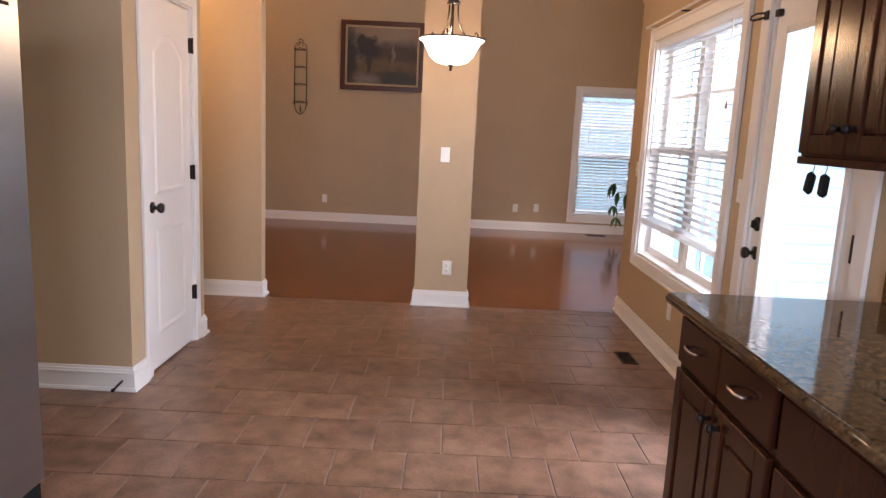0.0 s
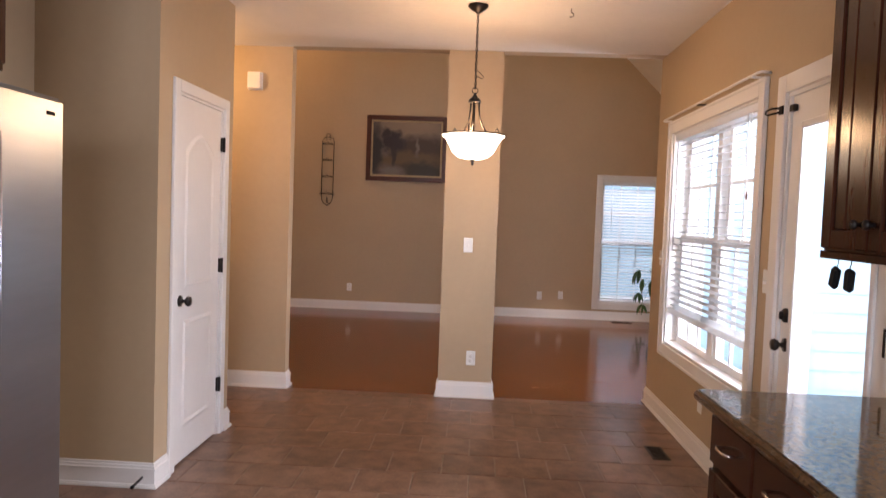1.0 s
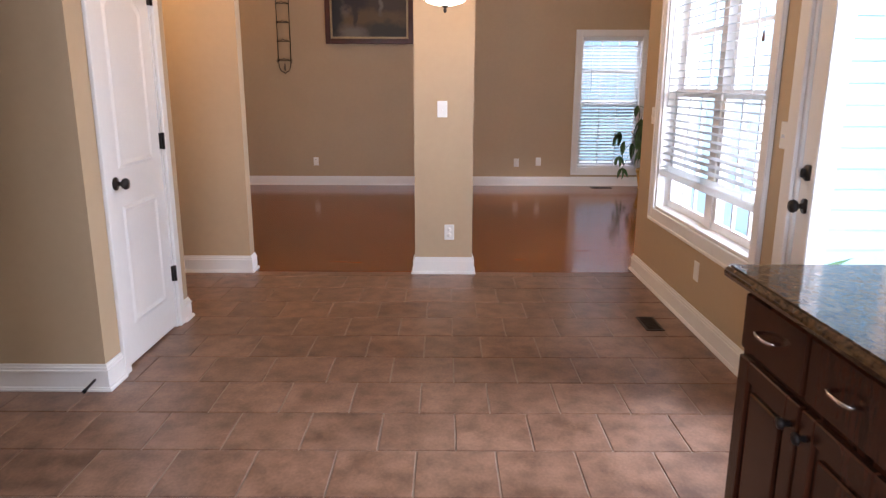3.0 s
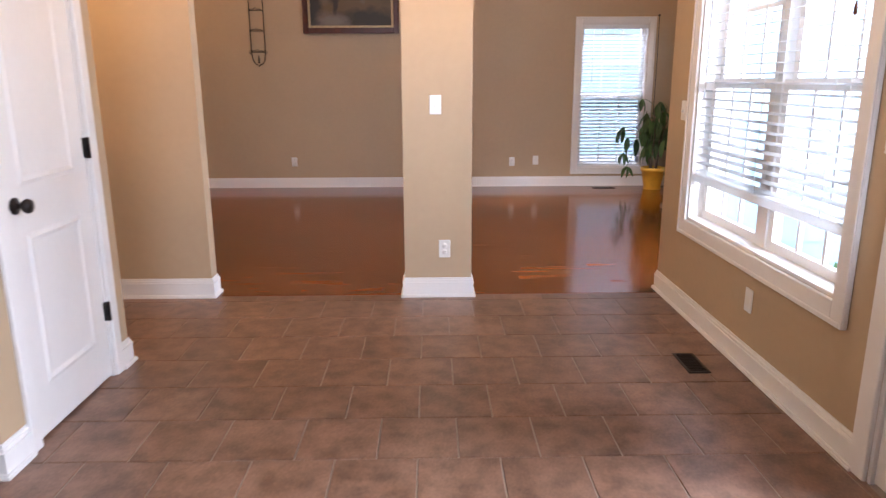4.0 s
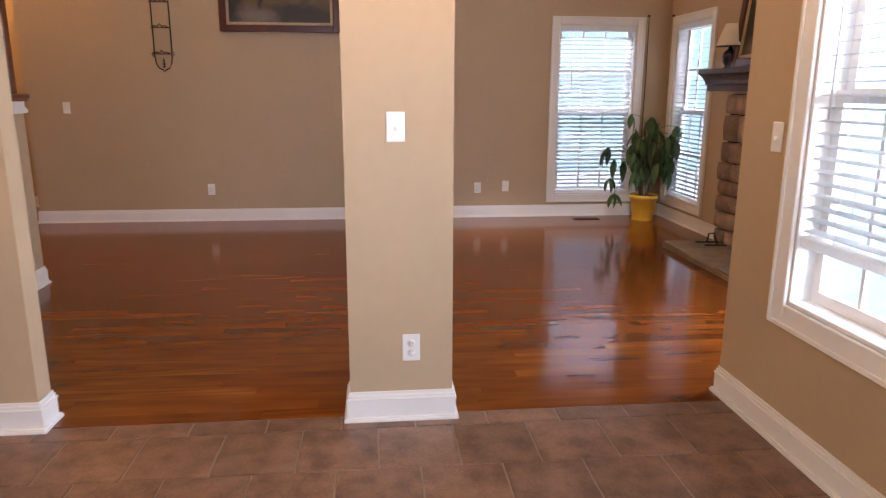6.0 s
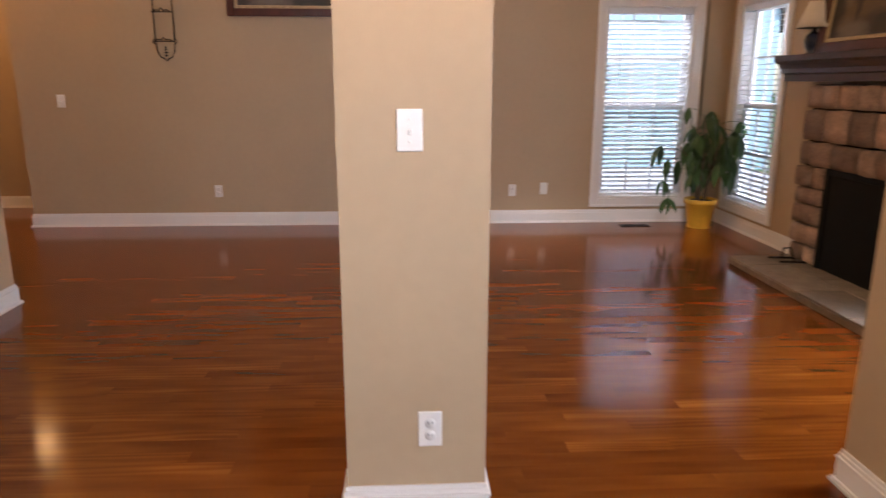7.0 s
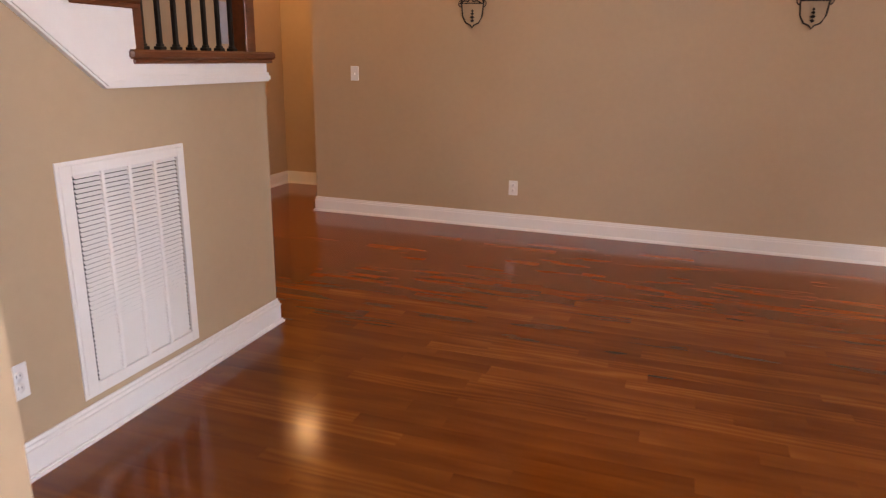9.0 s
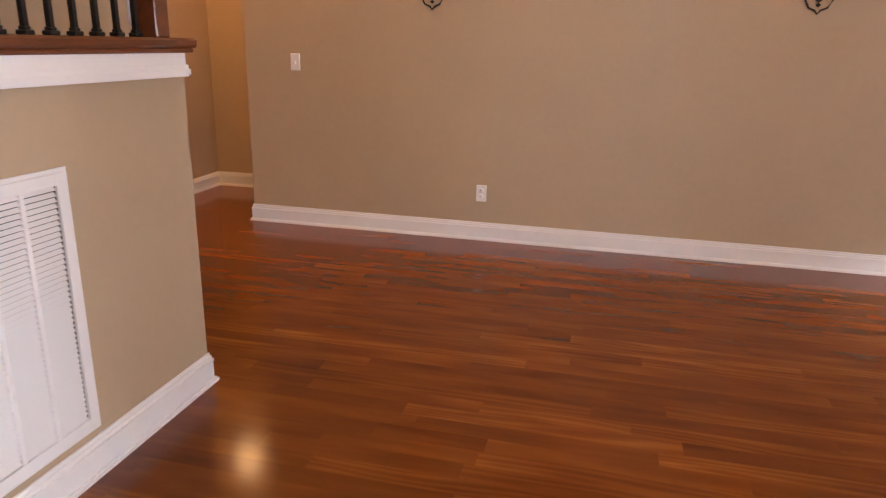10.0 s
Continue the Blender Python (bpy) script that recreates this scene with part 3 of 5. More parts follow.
def knob(parent, x, y, z, s, name="door_knob", mat=None):
    """A round knob on its rose, standing out along x by s."""
    bm = lathe(bmesh.new(), [(0.001, 0), (0.031, 0.0), (0.031, 0.006), (0.012, 0.010), (0.010, 0.028), (0.022, 0.036), (0.028, 0.048), (0.024, 0.060), (0.001, 0.064)])
    bmesh.ops.transform(bm, matrix=pose(x, y, z, 0, 90 * s, 0), verts=bm.verts)
    return part(name, bm, mat or BRONZE, parent, "dark bronze round knob")


knob(door, dx, y0 + 0.065, 0.915, 1)

# glazed outside door
casing_door(-1, E_, DY0, DY1, DZ, 0.085, "trim_glass_door")
structure("trim_glass_jamb", boxes((E_ - 0.001, 1.80, DY0, DY0 + 0.018, 0, DZ), (E_ - 0.001, 1.80, DY1 - 0.018, DY1, 0, DZ), (E_ - 0.001, 1.80, DY0 + 0.018, DY1 - 0.018, DZ - 0.018, DZ)), WHITE)
door = tagged(new("door_2"), "white outside door with one tall glass light", "door", kind="structure")
g0, g1 = E_ + 0.012, E_ + 0.056
y0, y1, gz0, gz1 = DY0 + 0.02, DY1 - 0.02, 0.24, 1.885
gy0, gy1 = y0 + 0.115, y1 - 0.115
part("stile", boxes((g0, g1, y0, gy0, 0.01, DZ - 0.02)), WHITE, door)
part("stile", boxes((g0, g1, gy1, y1, 0.01, DZ - 0.02)), WHITE, door)
part("rail", boxes((g0, g1, gy0, gy1, 0.01, gz0)), WHITE, door)
part("rail", boxes((g0, g1, gy0, gy1, gz1, DZ - 0.02)), WHITE, door)
bm = bmesh.new()
for s in ((gy0 - 0.02, gy0 + 0.012, gz0 - 0.02, gz1 + 0.02), (gy1 - 0.012, gy1 + 0.02, gz0 - 0.02, gz1 + 0.02), (gy0 + 0.012, gy1 - 0.012, gz1 - 0.012, gz1 + 0.02), (gy0 + 0.012, gy1 - 0.012, gz0 - 0.02, gz0 + 0.012)):
    box(bm, g0 - 0.012, g0 + 0.001, *s, bevel=0.004)
part("glazing_bead", bm, WHITE, door)
part("pane", boxes((g0 + 0.018, g0 + 0.024, gy0, gy1, gz0, gz1)), PANE, door, "clear glass").visible_shadow = False
knob(door, g0, y1 - 0.06, 0.90, -1)
bm = lathe(bmesh.new(), [(0.001, 0), (0.033, 0), (0.033, 0.012), (0.026, 0.018), (0.001, 0.02)])
bmesh.ops.transform(bm, matrix=pose(g0, y1 - 0.06, 1.035, 0, -90, 0), verts=bm.verts)
part("deadbolt", box(bm, g0 - 0.034, g0 - 0.018, y1 - 0.066, y1 - 0.054, 1.017, 1.053, 0.002), BRONZE, door, "dark bronze deadbolt")
for z in (0.28, 1.05, 1.80):
    part("hinge", boxes((E_ - 0.014, E_ + 0.010, DY0 + 0.008, DY0 + 0.022, z - 0.05, z + 0.05), bevel=0.002), BRONZE, door, "dark bronze hinge")
bm = boxes((E_ - 0.026, E_ - 0.018, DY1 + 0.008, DY1 + 0.045, 1.955, 1.995), bevel=0.002)
tube(bm, [(E_ - 0.03, DY1 + 0.03, 1.985), (E_ - 0.055, DY1 + 0.05, 1.985), (E_ - 0.06, DY1 + 0.10, 1.98), (E_ - 0.055, DY1 + 0.12, 1.97), (E_ - 0.05, DY1 + 0.10, 1.962), (E_ - 0.03, DY1 + 0.03, 1.965)], 0.005)
part("flip_latch", box(bm, g0 - 0.022, g0, y1 - 0.05, y1 - 0.01, 1.96, 1.99, 0.002), BRONZE, door, "dark bronze flip latch")


# ---- plates on the walls ----
def wall_plate(kind, m, label):
    """A switch or socket plate; its back lies on the wall and it faces along -y before m."""
    ob = thing("light_switch" if kind == "switch" else "wall_socket", label, "switch" if kind == "switch" else "outlet", m, "wall plates")
    part("plate", boxes((-0.036, 0.036, -0.006, 0, -0.0575, 0.0575), bevel=0.003), PLATE, ob)
    if kind == "switch":
        part("toggle", boxes((-0.005, 0.005, -0.019, -0.005, -0.012, 0.003), bevel=0.002), PLATE, ob)
        part("collar", boxes((-0.008, 0.008, -0.0075, -0.005, -0.016, 0.016)), PLATE, ob)
    elif kind == "socket":
        for z in (-0.02, 0.02):
            bm = lathe(bmesh.new(), [(0.001, 0), (0.0165, 0), (0.0165, 0.003), (0.001, 0.0031)], n=20)
            bmesh.ops.transform(bm, matrix=pose(0, -0.0055, z, 90, 0, 0), verts=bm.verts)
            face = part("socket_face", bm, PLATE, ob)
            for x, h in ((-0.006, 0.005), (0.006, 0.004)):
                part("slot", boxes((x - 0.001, x + 0.001, -0.0092, -0.0080, z - h + 0.003, z + h + 0.003)), BLACK, face)
    for z in ((-0.03, 0.03) if kind == "switch" else (0,)):
        part("screw", boxes((-0.003, 0.003, -0.0072, -0.005, z - 0.003, z + 0.003), bevel=0.001), PLATE, ob)
    return ob


for x, z, k in ((-1.61, 0.332, "socket"), (1.205, 0.322, "socket"), (1.512, 0.338, "plain"), (-2.966, 1.17, "switch")):
    wall_plate(k, pose(x, N_, z), "small white plate on the long beige wall")
wall_plate("switch", pose(0.180, 5.41, 1.209), "white toggle switch plate on the column")
wall_plate("socket", pose(0.234, 5.41, 0.316), "white duplex socket plate on the column")
for y, z, k in ((5.283, 1.175, "switch"), (4.248, 0.339, "plain"), (3.40, 1.17, "switch")):
    wall_plate(k, pose(E_, y, z, 0, 0, -90), "white plate on the nook wall")
wall_plate("socket", pose(-2.248, 6.285, 0.33, 0, 0, 90), "white duplex socket plate on the stair wall")

chime = thing("door_chime", "white square door chime box high on the wall", "chime", pose(-1.55, 5.43, 2.443))
part("case", boxes((-0.052, 0.052, -0.055, 0, -0.065, 0.065), bevel=0.006), PLATE, chime)
part("back_plate", boxes((-0.058, 0.058, -0.008, 0, -0.07, 0.07), bevel=0.002), PLATE, chime)


# ---- stairs ----
SX = -2.248
bm = prism(bmesh.new(), [(5.52, -0.08), (7.705, -0.08), (7.705, 1.203), (6.755, 1.203), (5.52, 2.142)], 0, SX - 0.11, SX)
structure("wall_stair", box(bm, -3.3, SX - 0.11, 7.595, 7.705, -0.08, 1.203), WALL, "beige half wall under the stair landing")
steps = [(7.70, 6.905, 1.285)] + [(6.905 - 0.28 * i, 6.625 - 0.28 * i, 1.285 + 0.183 * (i + 1)) for i in range(4)]
pts = [(7.705, 1.203)]
for hi, lo, z in steps:
    pts += [(7.705 if z < 1.3 else hi, z), (lo, z)]
pts[-1] = (5.595, pts[-1][1])
pts += [(5.595, 2.085), (6.755, 1.203)]
stair = thing("staircase", "white skirted staircase with stained wood treads and iron balusters", "stairs")
part("skirt_board", prism(bmesh.new(), pts, 0, SX - 0.10, SX + 0.012), WHITE, stair, "white painted skirt board")
part("end_skirt", boxes((-3.30, SX - 0.10, 7.63, 7.717, 1.203, 1.285)), WHITE, stair)
bm = bmesh.new()
for o, w in ((0.030, 0.012), (0.022, 0.026)):
    prism(bm, [(7.706, 1.203 - w * 0.5), (7.706, 1.203 + w), (6.758 + w * 0.2, 1.203 + w), (5.60, 2.085 + w * 1.1), (5.60, 2.085 - w * 0.7), (6.752 - w * 0.2, 1.203 - w * 0.5)], 0, SX + 0.001, SX + o)
part("skirt_moulding", bm, WHITE, stair)
for i, (hi, lo, z) in enumerate(steps):
    tread = part("tread", boxes((-3.29, SX + 0.028, lo if i else 6.87, hi + 0.035 if i else 7.765, z, z + 0.033), bevel=0.008), WOODTRIM, stair, "reddish stained wood tread")
    part("cove", boxes((SX + 0.012, SX + 0.022, (lo if i else 6.87) + 0.012, hi + 0.022 if i else 7.745, z - 0.016, z), bevel=0.004), WOODTRIM, tread)
    if i:
        part("riser", boxes((-3.29, SX - 0.002, hi - 0.02, hi, z - 0.15, z)), WOODTRIM, stair)


def baluster(y, z0, z1, basket=False):
    """A square iron bar in a shoe, with a twisted basket where asked."""
    x, r = SX - 0.035, 0.0075
    bm = boxes((x - r, x + r, y - r, y + r, z0, z1))
    box(bm, x - 0.017, x + 0.017, y - 0.017, y + 0.017, z0, z0 + 0.013, 0.003)
    box(bm, x - 0.012, x + 0.012, y - 0.012, y + 0.012, z0 + 0.013, z0 + 0.022, 0.003)
    if basket:
        for k in range(4):
            pts = []
            for i in range(9):
                f = i / 8
                a = math.pi / 2 * k + 2.2 * f
                pts.append((x + 0.020 * math.sin(math.pi * f) * math.cos(a), y + 0.020 * math.sin(math.pi * f) * math.sin(a), z0 + 0.33 + 0.11 * f))
            tube(bm, pts, 0.003, 5)
    return part("baluster", bm, IRON, stair, "black iron baluster")


for i in range(7):
    baluster(6.992 + 0.088 * i, 1.318, 2.25, i == 1)
for i, (hi, lo, z) in enumerate(steps[1:]):
    for f in (0.25, 0.70):
        baluster(hi - 0.28 * f, z + 0.033, z + 0.95)
bm = boxes((SX - 0.085, SX + 0.010, 7.565, 7.635, 1.318, 2.42), bevel=0.004)
box(bm, SX - 0.10, SX + 0.025, 7.55, 7.65, 2.42, 2.46, 0.008)
part("newel", bm, WOODTRIM, stair, "stained wood newel post")
part("newel", boxes((SX - 0.085, SX + 0.006, 6.895, 6.955, 1.318, 2.50), bevel=0.004), WOODTRIM, stair, "stained wood newel post")
part("handrail", boxes((SX - 0.065, SX - 0.005, 6.99, 7.56, 2.25, 2.31), bevel=0.012), WOODTRIM, stair)
part("handrail", prism(bmesh.new(), [(6.915, 2.40), (6.915, 2.46), (5.6, 3.31), (5.6, 3.25)], 0, SX - 0.065, SX - 0.005), WOODTRIM, stair)


# ---- return air grille ----
GY0, GY1, GZ0, GZ1 = 6.527, 7.095, 0.165, 0.958
grille = thing("return_air_grille", "large white louvred return air grille in the stair wall", "vent")
bm = bmesh.new()
for s in ((GY0, GY0 + 0.045, GZ0, GZ1), (GY1 - 0.03, GY1, GZ0, GZ1), (GY0 + 0.045, GY1 - 0.03, GZ1 - 0.035, GZ1), (GY0 + 0.045, GY1 - 0.03, GZ0, GZ0 + 0.035)):
    box(bm, SX + 0.001, SX + 0.012, *s, bevel=0.002)
for s in ((GY0 - 0.012, GY0, GZ0 - 0.012, GZ1 + 0.012), (GY1, GY1 + 0.012, GZ0 - 0.012, GZ1 + 0.012), (GY0, GY1, GZ1, GZ1 + 0.012), (GY0, GY1, GZ0 - 0.012, GZ0)):
    box(bm, SX + 0.001, SX + 0.007, *s)
part("frame", bm, WHITE, grille)
# Dark grey sheet puts the shade of the duct between the louvres
part("shade_backing", boxes((SX + 0.0005, SX + 0.0015, GY0 + 0.045, GY1 - 0.03, GZ0 + 0.035, GZ1 - 0.035)), GRILLEDARK, grille)
gw = (GY1 - GY0 - 0.075)
for i in range(1, 4):
    y = GY0 + 0.045 + gw * i / 4
    part("divider", boxes((SX + 0.002, SX + 0.013, y - 0.008, y + 0.008, GZ0 + 0.035, GZ1 - 0.035), bevel=0.002), WHITE, grille)
n = 45
bm = prism(bmesh.new(), [(0.0015, 0.0), (0.0025, 0.0), (0.0115, -0.011), (0.0105, -0.011)], 1, 0.0, gw / 4 - 0.016)
me = mesh_of("louvre", bm, WHITE)
for c in range(4):
    for i in range(n):
        s = new("louvre", me)
        s.parent = grille
        s.location = (SX, GY0 + 0.053 + gw * c / 4, GZ0 + 0.0505 + i * (GZ1 - GZ0 - 0.086) / (n - 1))


# ---- kitchen: base cabinets, worktop, wall cabinets, refrigerator ----
FX = 1.0


def front_panel(name, parent, y0, y1, z0, z1, x, raised=True, beads=False):
    """A cabinet door or drawer front facing -x: frame, bevelled field, or beadboard."""
    bm = bmesh.new()
    if not raised:
        box(bm, x - 0.019, x, y0, y1, z0, z1, 0.005)
        return part(name, bm, CABINET, parent)
    w = 0.055
    for s in ((y0, y0 + w, z0, z1), (y1 - w, y1, z0, z1), (y0 + w, y1 - w, z1 - w, z1), (y0 + w, y1 - w, z0, z0 + w)):
        box(bm, x - 0.019, x, *s, bevel=0.003)
    bead = []
    if beads:
        k = max(2, int((y1 - y0 - 2 * w) / 0.05))
        for i in range(k):
            a, b = y0 + w + (y1 - y0 - 2 * w) * i / k, y0 + w + (y1 - y0 - 2 * w) * (i + 1) / k
            bead.append(boxes((x - 0.012, x, a + 0.0015, b - 0.0015, z0 + w, z1 - w), bevel=0.004))
    else:
        box(bm, x - 0.010, x, y0 + w, y1 - w, z0 + w, z1 - w)
        box(bm, x - 0.017, x - 0.010, y0 + w + 0.02, y1 - w - 0.02, z0 + w + 0.02, z1 - w - 0.02, 0.006)
    front = part(name, bm, CABINET, parent)
    for b in bead:
        part("bead_board", b, CABINET, front)
    return front


def pull(parent, y, z, x):
    bm = tube(bmesh.new(), [(x, y - 0.04, z), (x - 0.022, y - 0.038, z), (x - 0.028, y - 0.02, z), (x - 0.028, y + 0.02, z), (x - 0.022, y + 0.038, z), (x, y + 0.04, z)], 0.005)
    return part("handle", bm, NICKEL, parent, "curved metal pull")


def small_knob(parent, y, z, x):
    bm = lathe(bmesh.new(), [(0.001, 0), (0.008, 0), (0.006, 0.012), (0.014, 0.018), (0.013, 0.026), (0.001, 0.03)], n=14)
    bmesh.ops.transform(bm, matrix=pose(x, y, z, 0, -90, 0), verts=bm.verts)
    return part("knob", bm, BRONZE, parent, "dark bronze knob")


def base_cabinet(y0, y1, drawers, label):
    ob = thing("base_cabinet", label, "cabinet", group="base cabinets")
    part("body", boxes((FX, E_ - 0.002, y0, y1, 0.10, 0.873)), CABINET, ob)
    part("toe_kick", boxes((FX + 0.07, E_ - 0.01, y0, y1, 0.0, 0.10)), BLACK, ob)
    n = 2
    for i in range(n):
        a, b = y0 + 0.012 + (y1 - y0 - 0.024) * i / n, y0 + 0.012 + (y1 - y0 - 0.024) * (i + 1) / n
        if drawers:
            d = front_panel("drawer_front", ob, a + 0.006, b - 0.006, 0.705, 0.855, FX, False)
            pull(d, (a + b) / 2, 0.785, FX - 0.019)
        d = front_panel("door", ob, a + 0.006, b - 0.006, 0.125, 0.685, FX)
        small_knob(d, b - 0.035 if i == 0 else a + 0.035, 0.63, FX - 0.019)
    if not drawers:
        front_panel("false_front", ob, y0 + 0.018, y1 - 0.018, 0.705, 0.855, FX, False)
    return ob


base_cabinet(1.50, 2.17, True, "dark stained base cabinet with two drawers over two doors")
base_cabinet(0.60, 1.50, False, "dark stained sink base cabinet with two doors")
base_cabinet(-0.30, 0.60, True, "dark stained base cabinet with two drawers over two doors")
worktop = thing("worktop", "polished brown speckled granite worktop with undermount sink", "worktop")
SK = (1.09, 1.50, 0.72, 1.44)
bm = bmesh.new()
gx, gy = (0.955, SK[0], SK[1], E_ - 0.002), (-0.32, SK[2], SK[3], 2.205)
grid = {(i, j, k): bm.verts.new((gx[i], gy[j], z)) for i in range(4) for j in range(4) for k, z in ((0, 0.876), (1, 0.914))}
cells = [(i, j) for i in range(3) for j in range(3) if (i, j) != (1, 1)]
for i, j in cells:
    for k in (0, 1):
        bm.faces.new([grid[i + a, j + b, k] for a, b in ((0, 0), (1, 0), (1, 1), (0, 1))])
    for (a, b), (di, dj) in ((((0, 0), (1, 0)), (0, -1)), (((0, 1), (1, 1)), (0, 1)), (((0, 0), (0, 1)), (-1, 0)), (((1, 0), (1, 1)), (1, 0))):
        if (i + di, j + dj) not in cells:
            bm.faces.new([grid[i + a[0], j + a[1], 0], grid[i + b[0], j + b[1], 0], grid[i + b[0], j + b[1], 1], grid[i + a[0], j + a[1], 1]])
part("slab", bm, GRANITE, worktop)
part("edge_nosing", tube(bmesh.new(), [(0.958, -0.32, 0.895), (0.958, 2.203, 0.895)], 0.0188, 12), GRANITE, worktop)
part("end_nosing", tube(bmesh.new(), [(0.958, 2.203, 0.895), (E_ - 0.003, 2.203, 0.895)], 0.0188, 12), GRANITE, worktop)
part("splashback", boxes((E_ - 0.022, E_ - 0.002, -0.32, 2.2, 0.914, 1.015), bevel=0.003), GRANITE, worktop)
bm = boxes((SK[0], SK[1], SK[2], SK[3], 0.69, 0.70), (SK[0] - 0.01, SK[0], SK[2], SK[3], 0.69, 0.875), (SK[1], SK[1] + 0.01, SK[2], SK[3], 0.69, 0.875), (SK[0], SK[1], SK[2] - 0.01, SK[2], 0.69, 0.875), (SK[0], SK[1], SK[3], SK[3] + 0.01, 0.69, 0.875))
part("sink_basin", bm, STEEL, worktop, "stainless steel undermount sink")

UX, UZ0, UZ1 = 1.30, 1.345, 2.36


def wall_cabinet(y0, y1, doors, label):
    ob = thing("wall_cabinet", label, "cabinet", group="wall cabinets")
    part("body", boxes((UX, E_ - 0.002, y0, y1, UZ0, UZ1)), CABINET, ob)
    part("light_rail", boxes((UX - 0.012, UX + 0.01, y0, y1, UZ0 - 0.002, UZ0 + 0.022), bevel=0.003), CABINET, ob)
    part("crown", prism(bmesh.new(), [(UX - 0.005, UZ1 - 0.01), (UX - 0.06, UZ1 + 0.06), (UX + 0.2, UZ1 + 0.06), (UX + 0.2, UZ1 - 0.01)], 1, y0, y1), CABINET, ob)
    for i in range(doors):
        a, b = y0 + 0.01 + (y1 - y0 - 0.02) * i / doors, y0 + 0.01 + (y1 - y0 - 0.02) * (i + 1) / doors
        d = front_panel("door", ob, a + 0.004, b - 0.004, UZ0 + 0.03, UZ1 - 0.02, UX, True, True)
        small_knob(d, b - 0.03 if i % 2 == 0 else a + 0.03, UZ0 + 0.10, UX - 0.019)
    return ob


wall_cabinet(1.66, 2.18, 2, "dark stained wall cabinet with beadboard doors")
for y, tip in ((2.12, 4), (2.05, -6)):
    fob = thing("hanging_fob", "small black fob hanging from a hook under the cabinet", "key fob", pose(1.315, y, 1.343), "hanging fobs")
    part("hook", tube(bmesh.new(), [(0, 0, 0), (0, 0, -0.012), (0, 0.006, -0.02), (0, 0, -0.026)], 0.0016, 6), IRON, fob)
    bm = boxes((-0.010, 0.010, -0.019, 0.019, -0.092, -0.025), bevel=0.008)
    bmesh.ops.transform(bm, matrix=pose(0, 0, 0, 12 + tip, 0, 0), verts=bm.verts)
    part("tag", bm, BLACK, fob)

fridge = thing("refrigerator", "tall stainless steel refrigerator beside the pantry wall", "refrigerator")
RX = -1.165
part("body", boxes((-1.95, RX - 0.07, 1.40, 2.304, 0.02, 1.765), bevel=0.006), material("fridge_grey", (0.12, 0.12, 0.125), 0.45, vary=0.05), fridge)
for a, b in ((1.402, 1.848), (1.854, 2.305)):
    d = part("door", boxes((RX - 0.066, RX, a, b, 0.09, 1.775), bevel=0.018), STEEL, fridge)
    hy = b - 0.05 if a < 1.5 else a + 0.05
    part("handle", tube(bmesh.new(), [(RX, hy, 0.75), (RX + 0.05, hy, 0.78), (RX + 0.055, hy, 1.2), (RX + 0.05, hy, 1.62), (RX, hy, 1.65)], 0.011), STEEL, d)
part("kick_grille", boxes((RX - 0.06, RX - 0.02, 1.41, 2.295, 0.0, 0.085)), BLACK, fridge)
part("badge", boxes((RX, RX + 0.003, 2.20, 2.24, 1.71, 1.722)), BLACK, fridge)
over = thing("bridge_cabinet", "dark stained cabinet above the refrigerator", "cabinet")
part("body", boxes((-1.985, -1.37, 1.36, 2.28, 1.86, 2.45)), CABINET, over)
for a, b in ((1.37, 1.815), (1.825, 2.27)):
    bm = boxes((-1.369, -1.351, a, b, 1.88, 2.43), bevel=0.004)
    part("door", bm, CABINET, over)


# ---- pendant lamp and hook ----
QX, QY = 0.198, 4.27
pend = thing("pendant_lamp", "lit frosted glass bowl pendant with bronze arms and chain", "lamp", pose(QX, QY, 0))
part("canopy", lathe(bmesh.new(), [(0.001, 2.668), (0.012, 2.672), (0.045, 2.695), (0.062, 2.71), (0.062, CZ)]), BRONZE, pend)
links = 22
for i in range(links):
    z = 2.662 - i * (2.662 - 2.225) / (links - 1)
    pts = [(0.007 * math.cos(a), 0, z + 0.014 * math.sin(a)) for a in [2 * math.pi * k / 10 for k in range(11)]]
    bm = tube(bmesh.new(), pts, 0.0024, 5)
    bmesh.ops.transform(bm, matrix=pose(0, 0, 0, 0, 0, 90 * (i % 2) + 20), verts=bm.verts)
    part("chain_link", bm, BRONZE, pend)
part("cord", tube(bmesh.new(), [(0.004 * math.sin(i * 1.3), 0.004 * math.cos(i * 1.7), 2.67 - 0.45 * i / 12) for i in range(13)], 0.002, 5), BRONZE, pend)
part("cord_loop", tube(bmesh.new(), [(0.002, 0, 2.33), (0.022, 0, 2.315), (0.048, 0, 2.29), (0.046, 0, 2.275), (0.02, 0, 2.285), (0.002, 0, 2.30)], 0.002, 5), BRONZE, pend)
part("hub", lathe(bmesh.new(), [(0.004, 2.186), (0.010, 2.178), (0.014, 2.168), (0.034, 2.150), (0.042, 2.132), (0.001, 2.128)]), BRONZE, pend)
for k in range(3):
    a = 2 * math.pi * k / 3 + 0.35
    pts = [(r * math.cos(a), r * math.sin(a), z) for r, z in ((0.030, 2.135), (0.031, 2.09), (0.038, 2.04), (0.058, 1.99), (0.09, 1.95), (0.125, 1.935), (0.155, 1.945), (0.167, 1.968), (0.155, 1.982), (0.143, 1.968))]
    part("arm", tube(bmesh.new(), pts, 0.0055, 7), BRONZE, pend)
part("ring", tube(bmesh.new(), [(0.018 * math.cos(a), 0, 2.204 + 0.018 * math.sin(a)) for a in [math.pi * k / 8 for k in range(17)]], 0.0032, 6), BRONZE, pend)
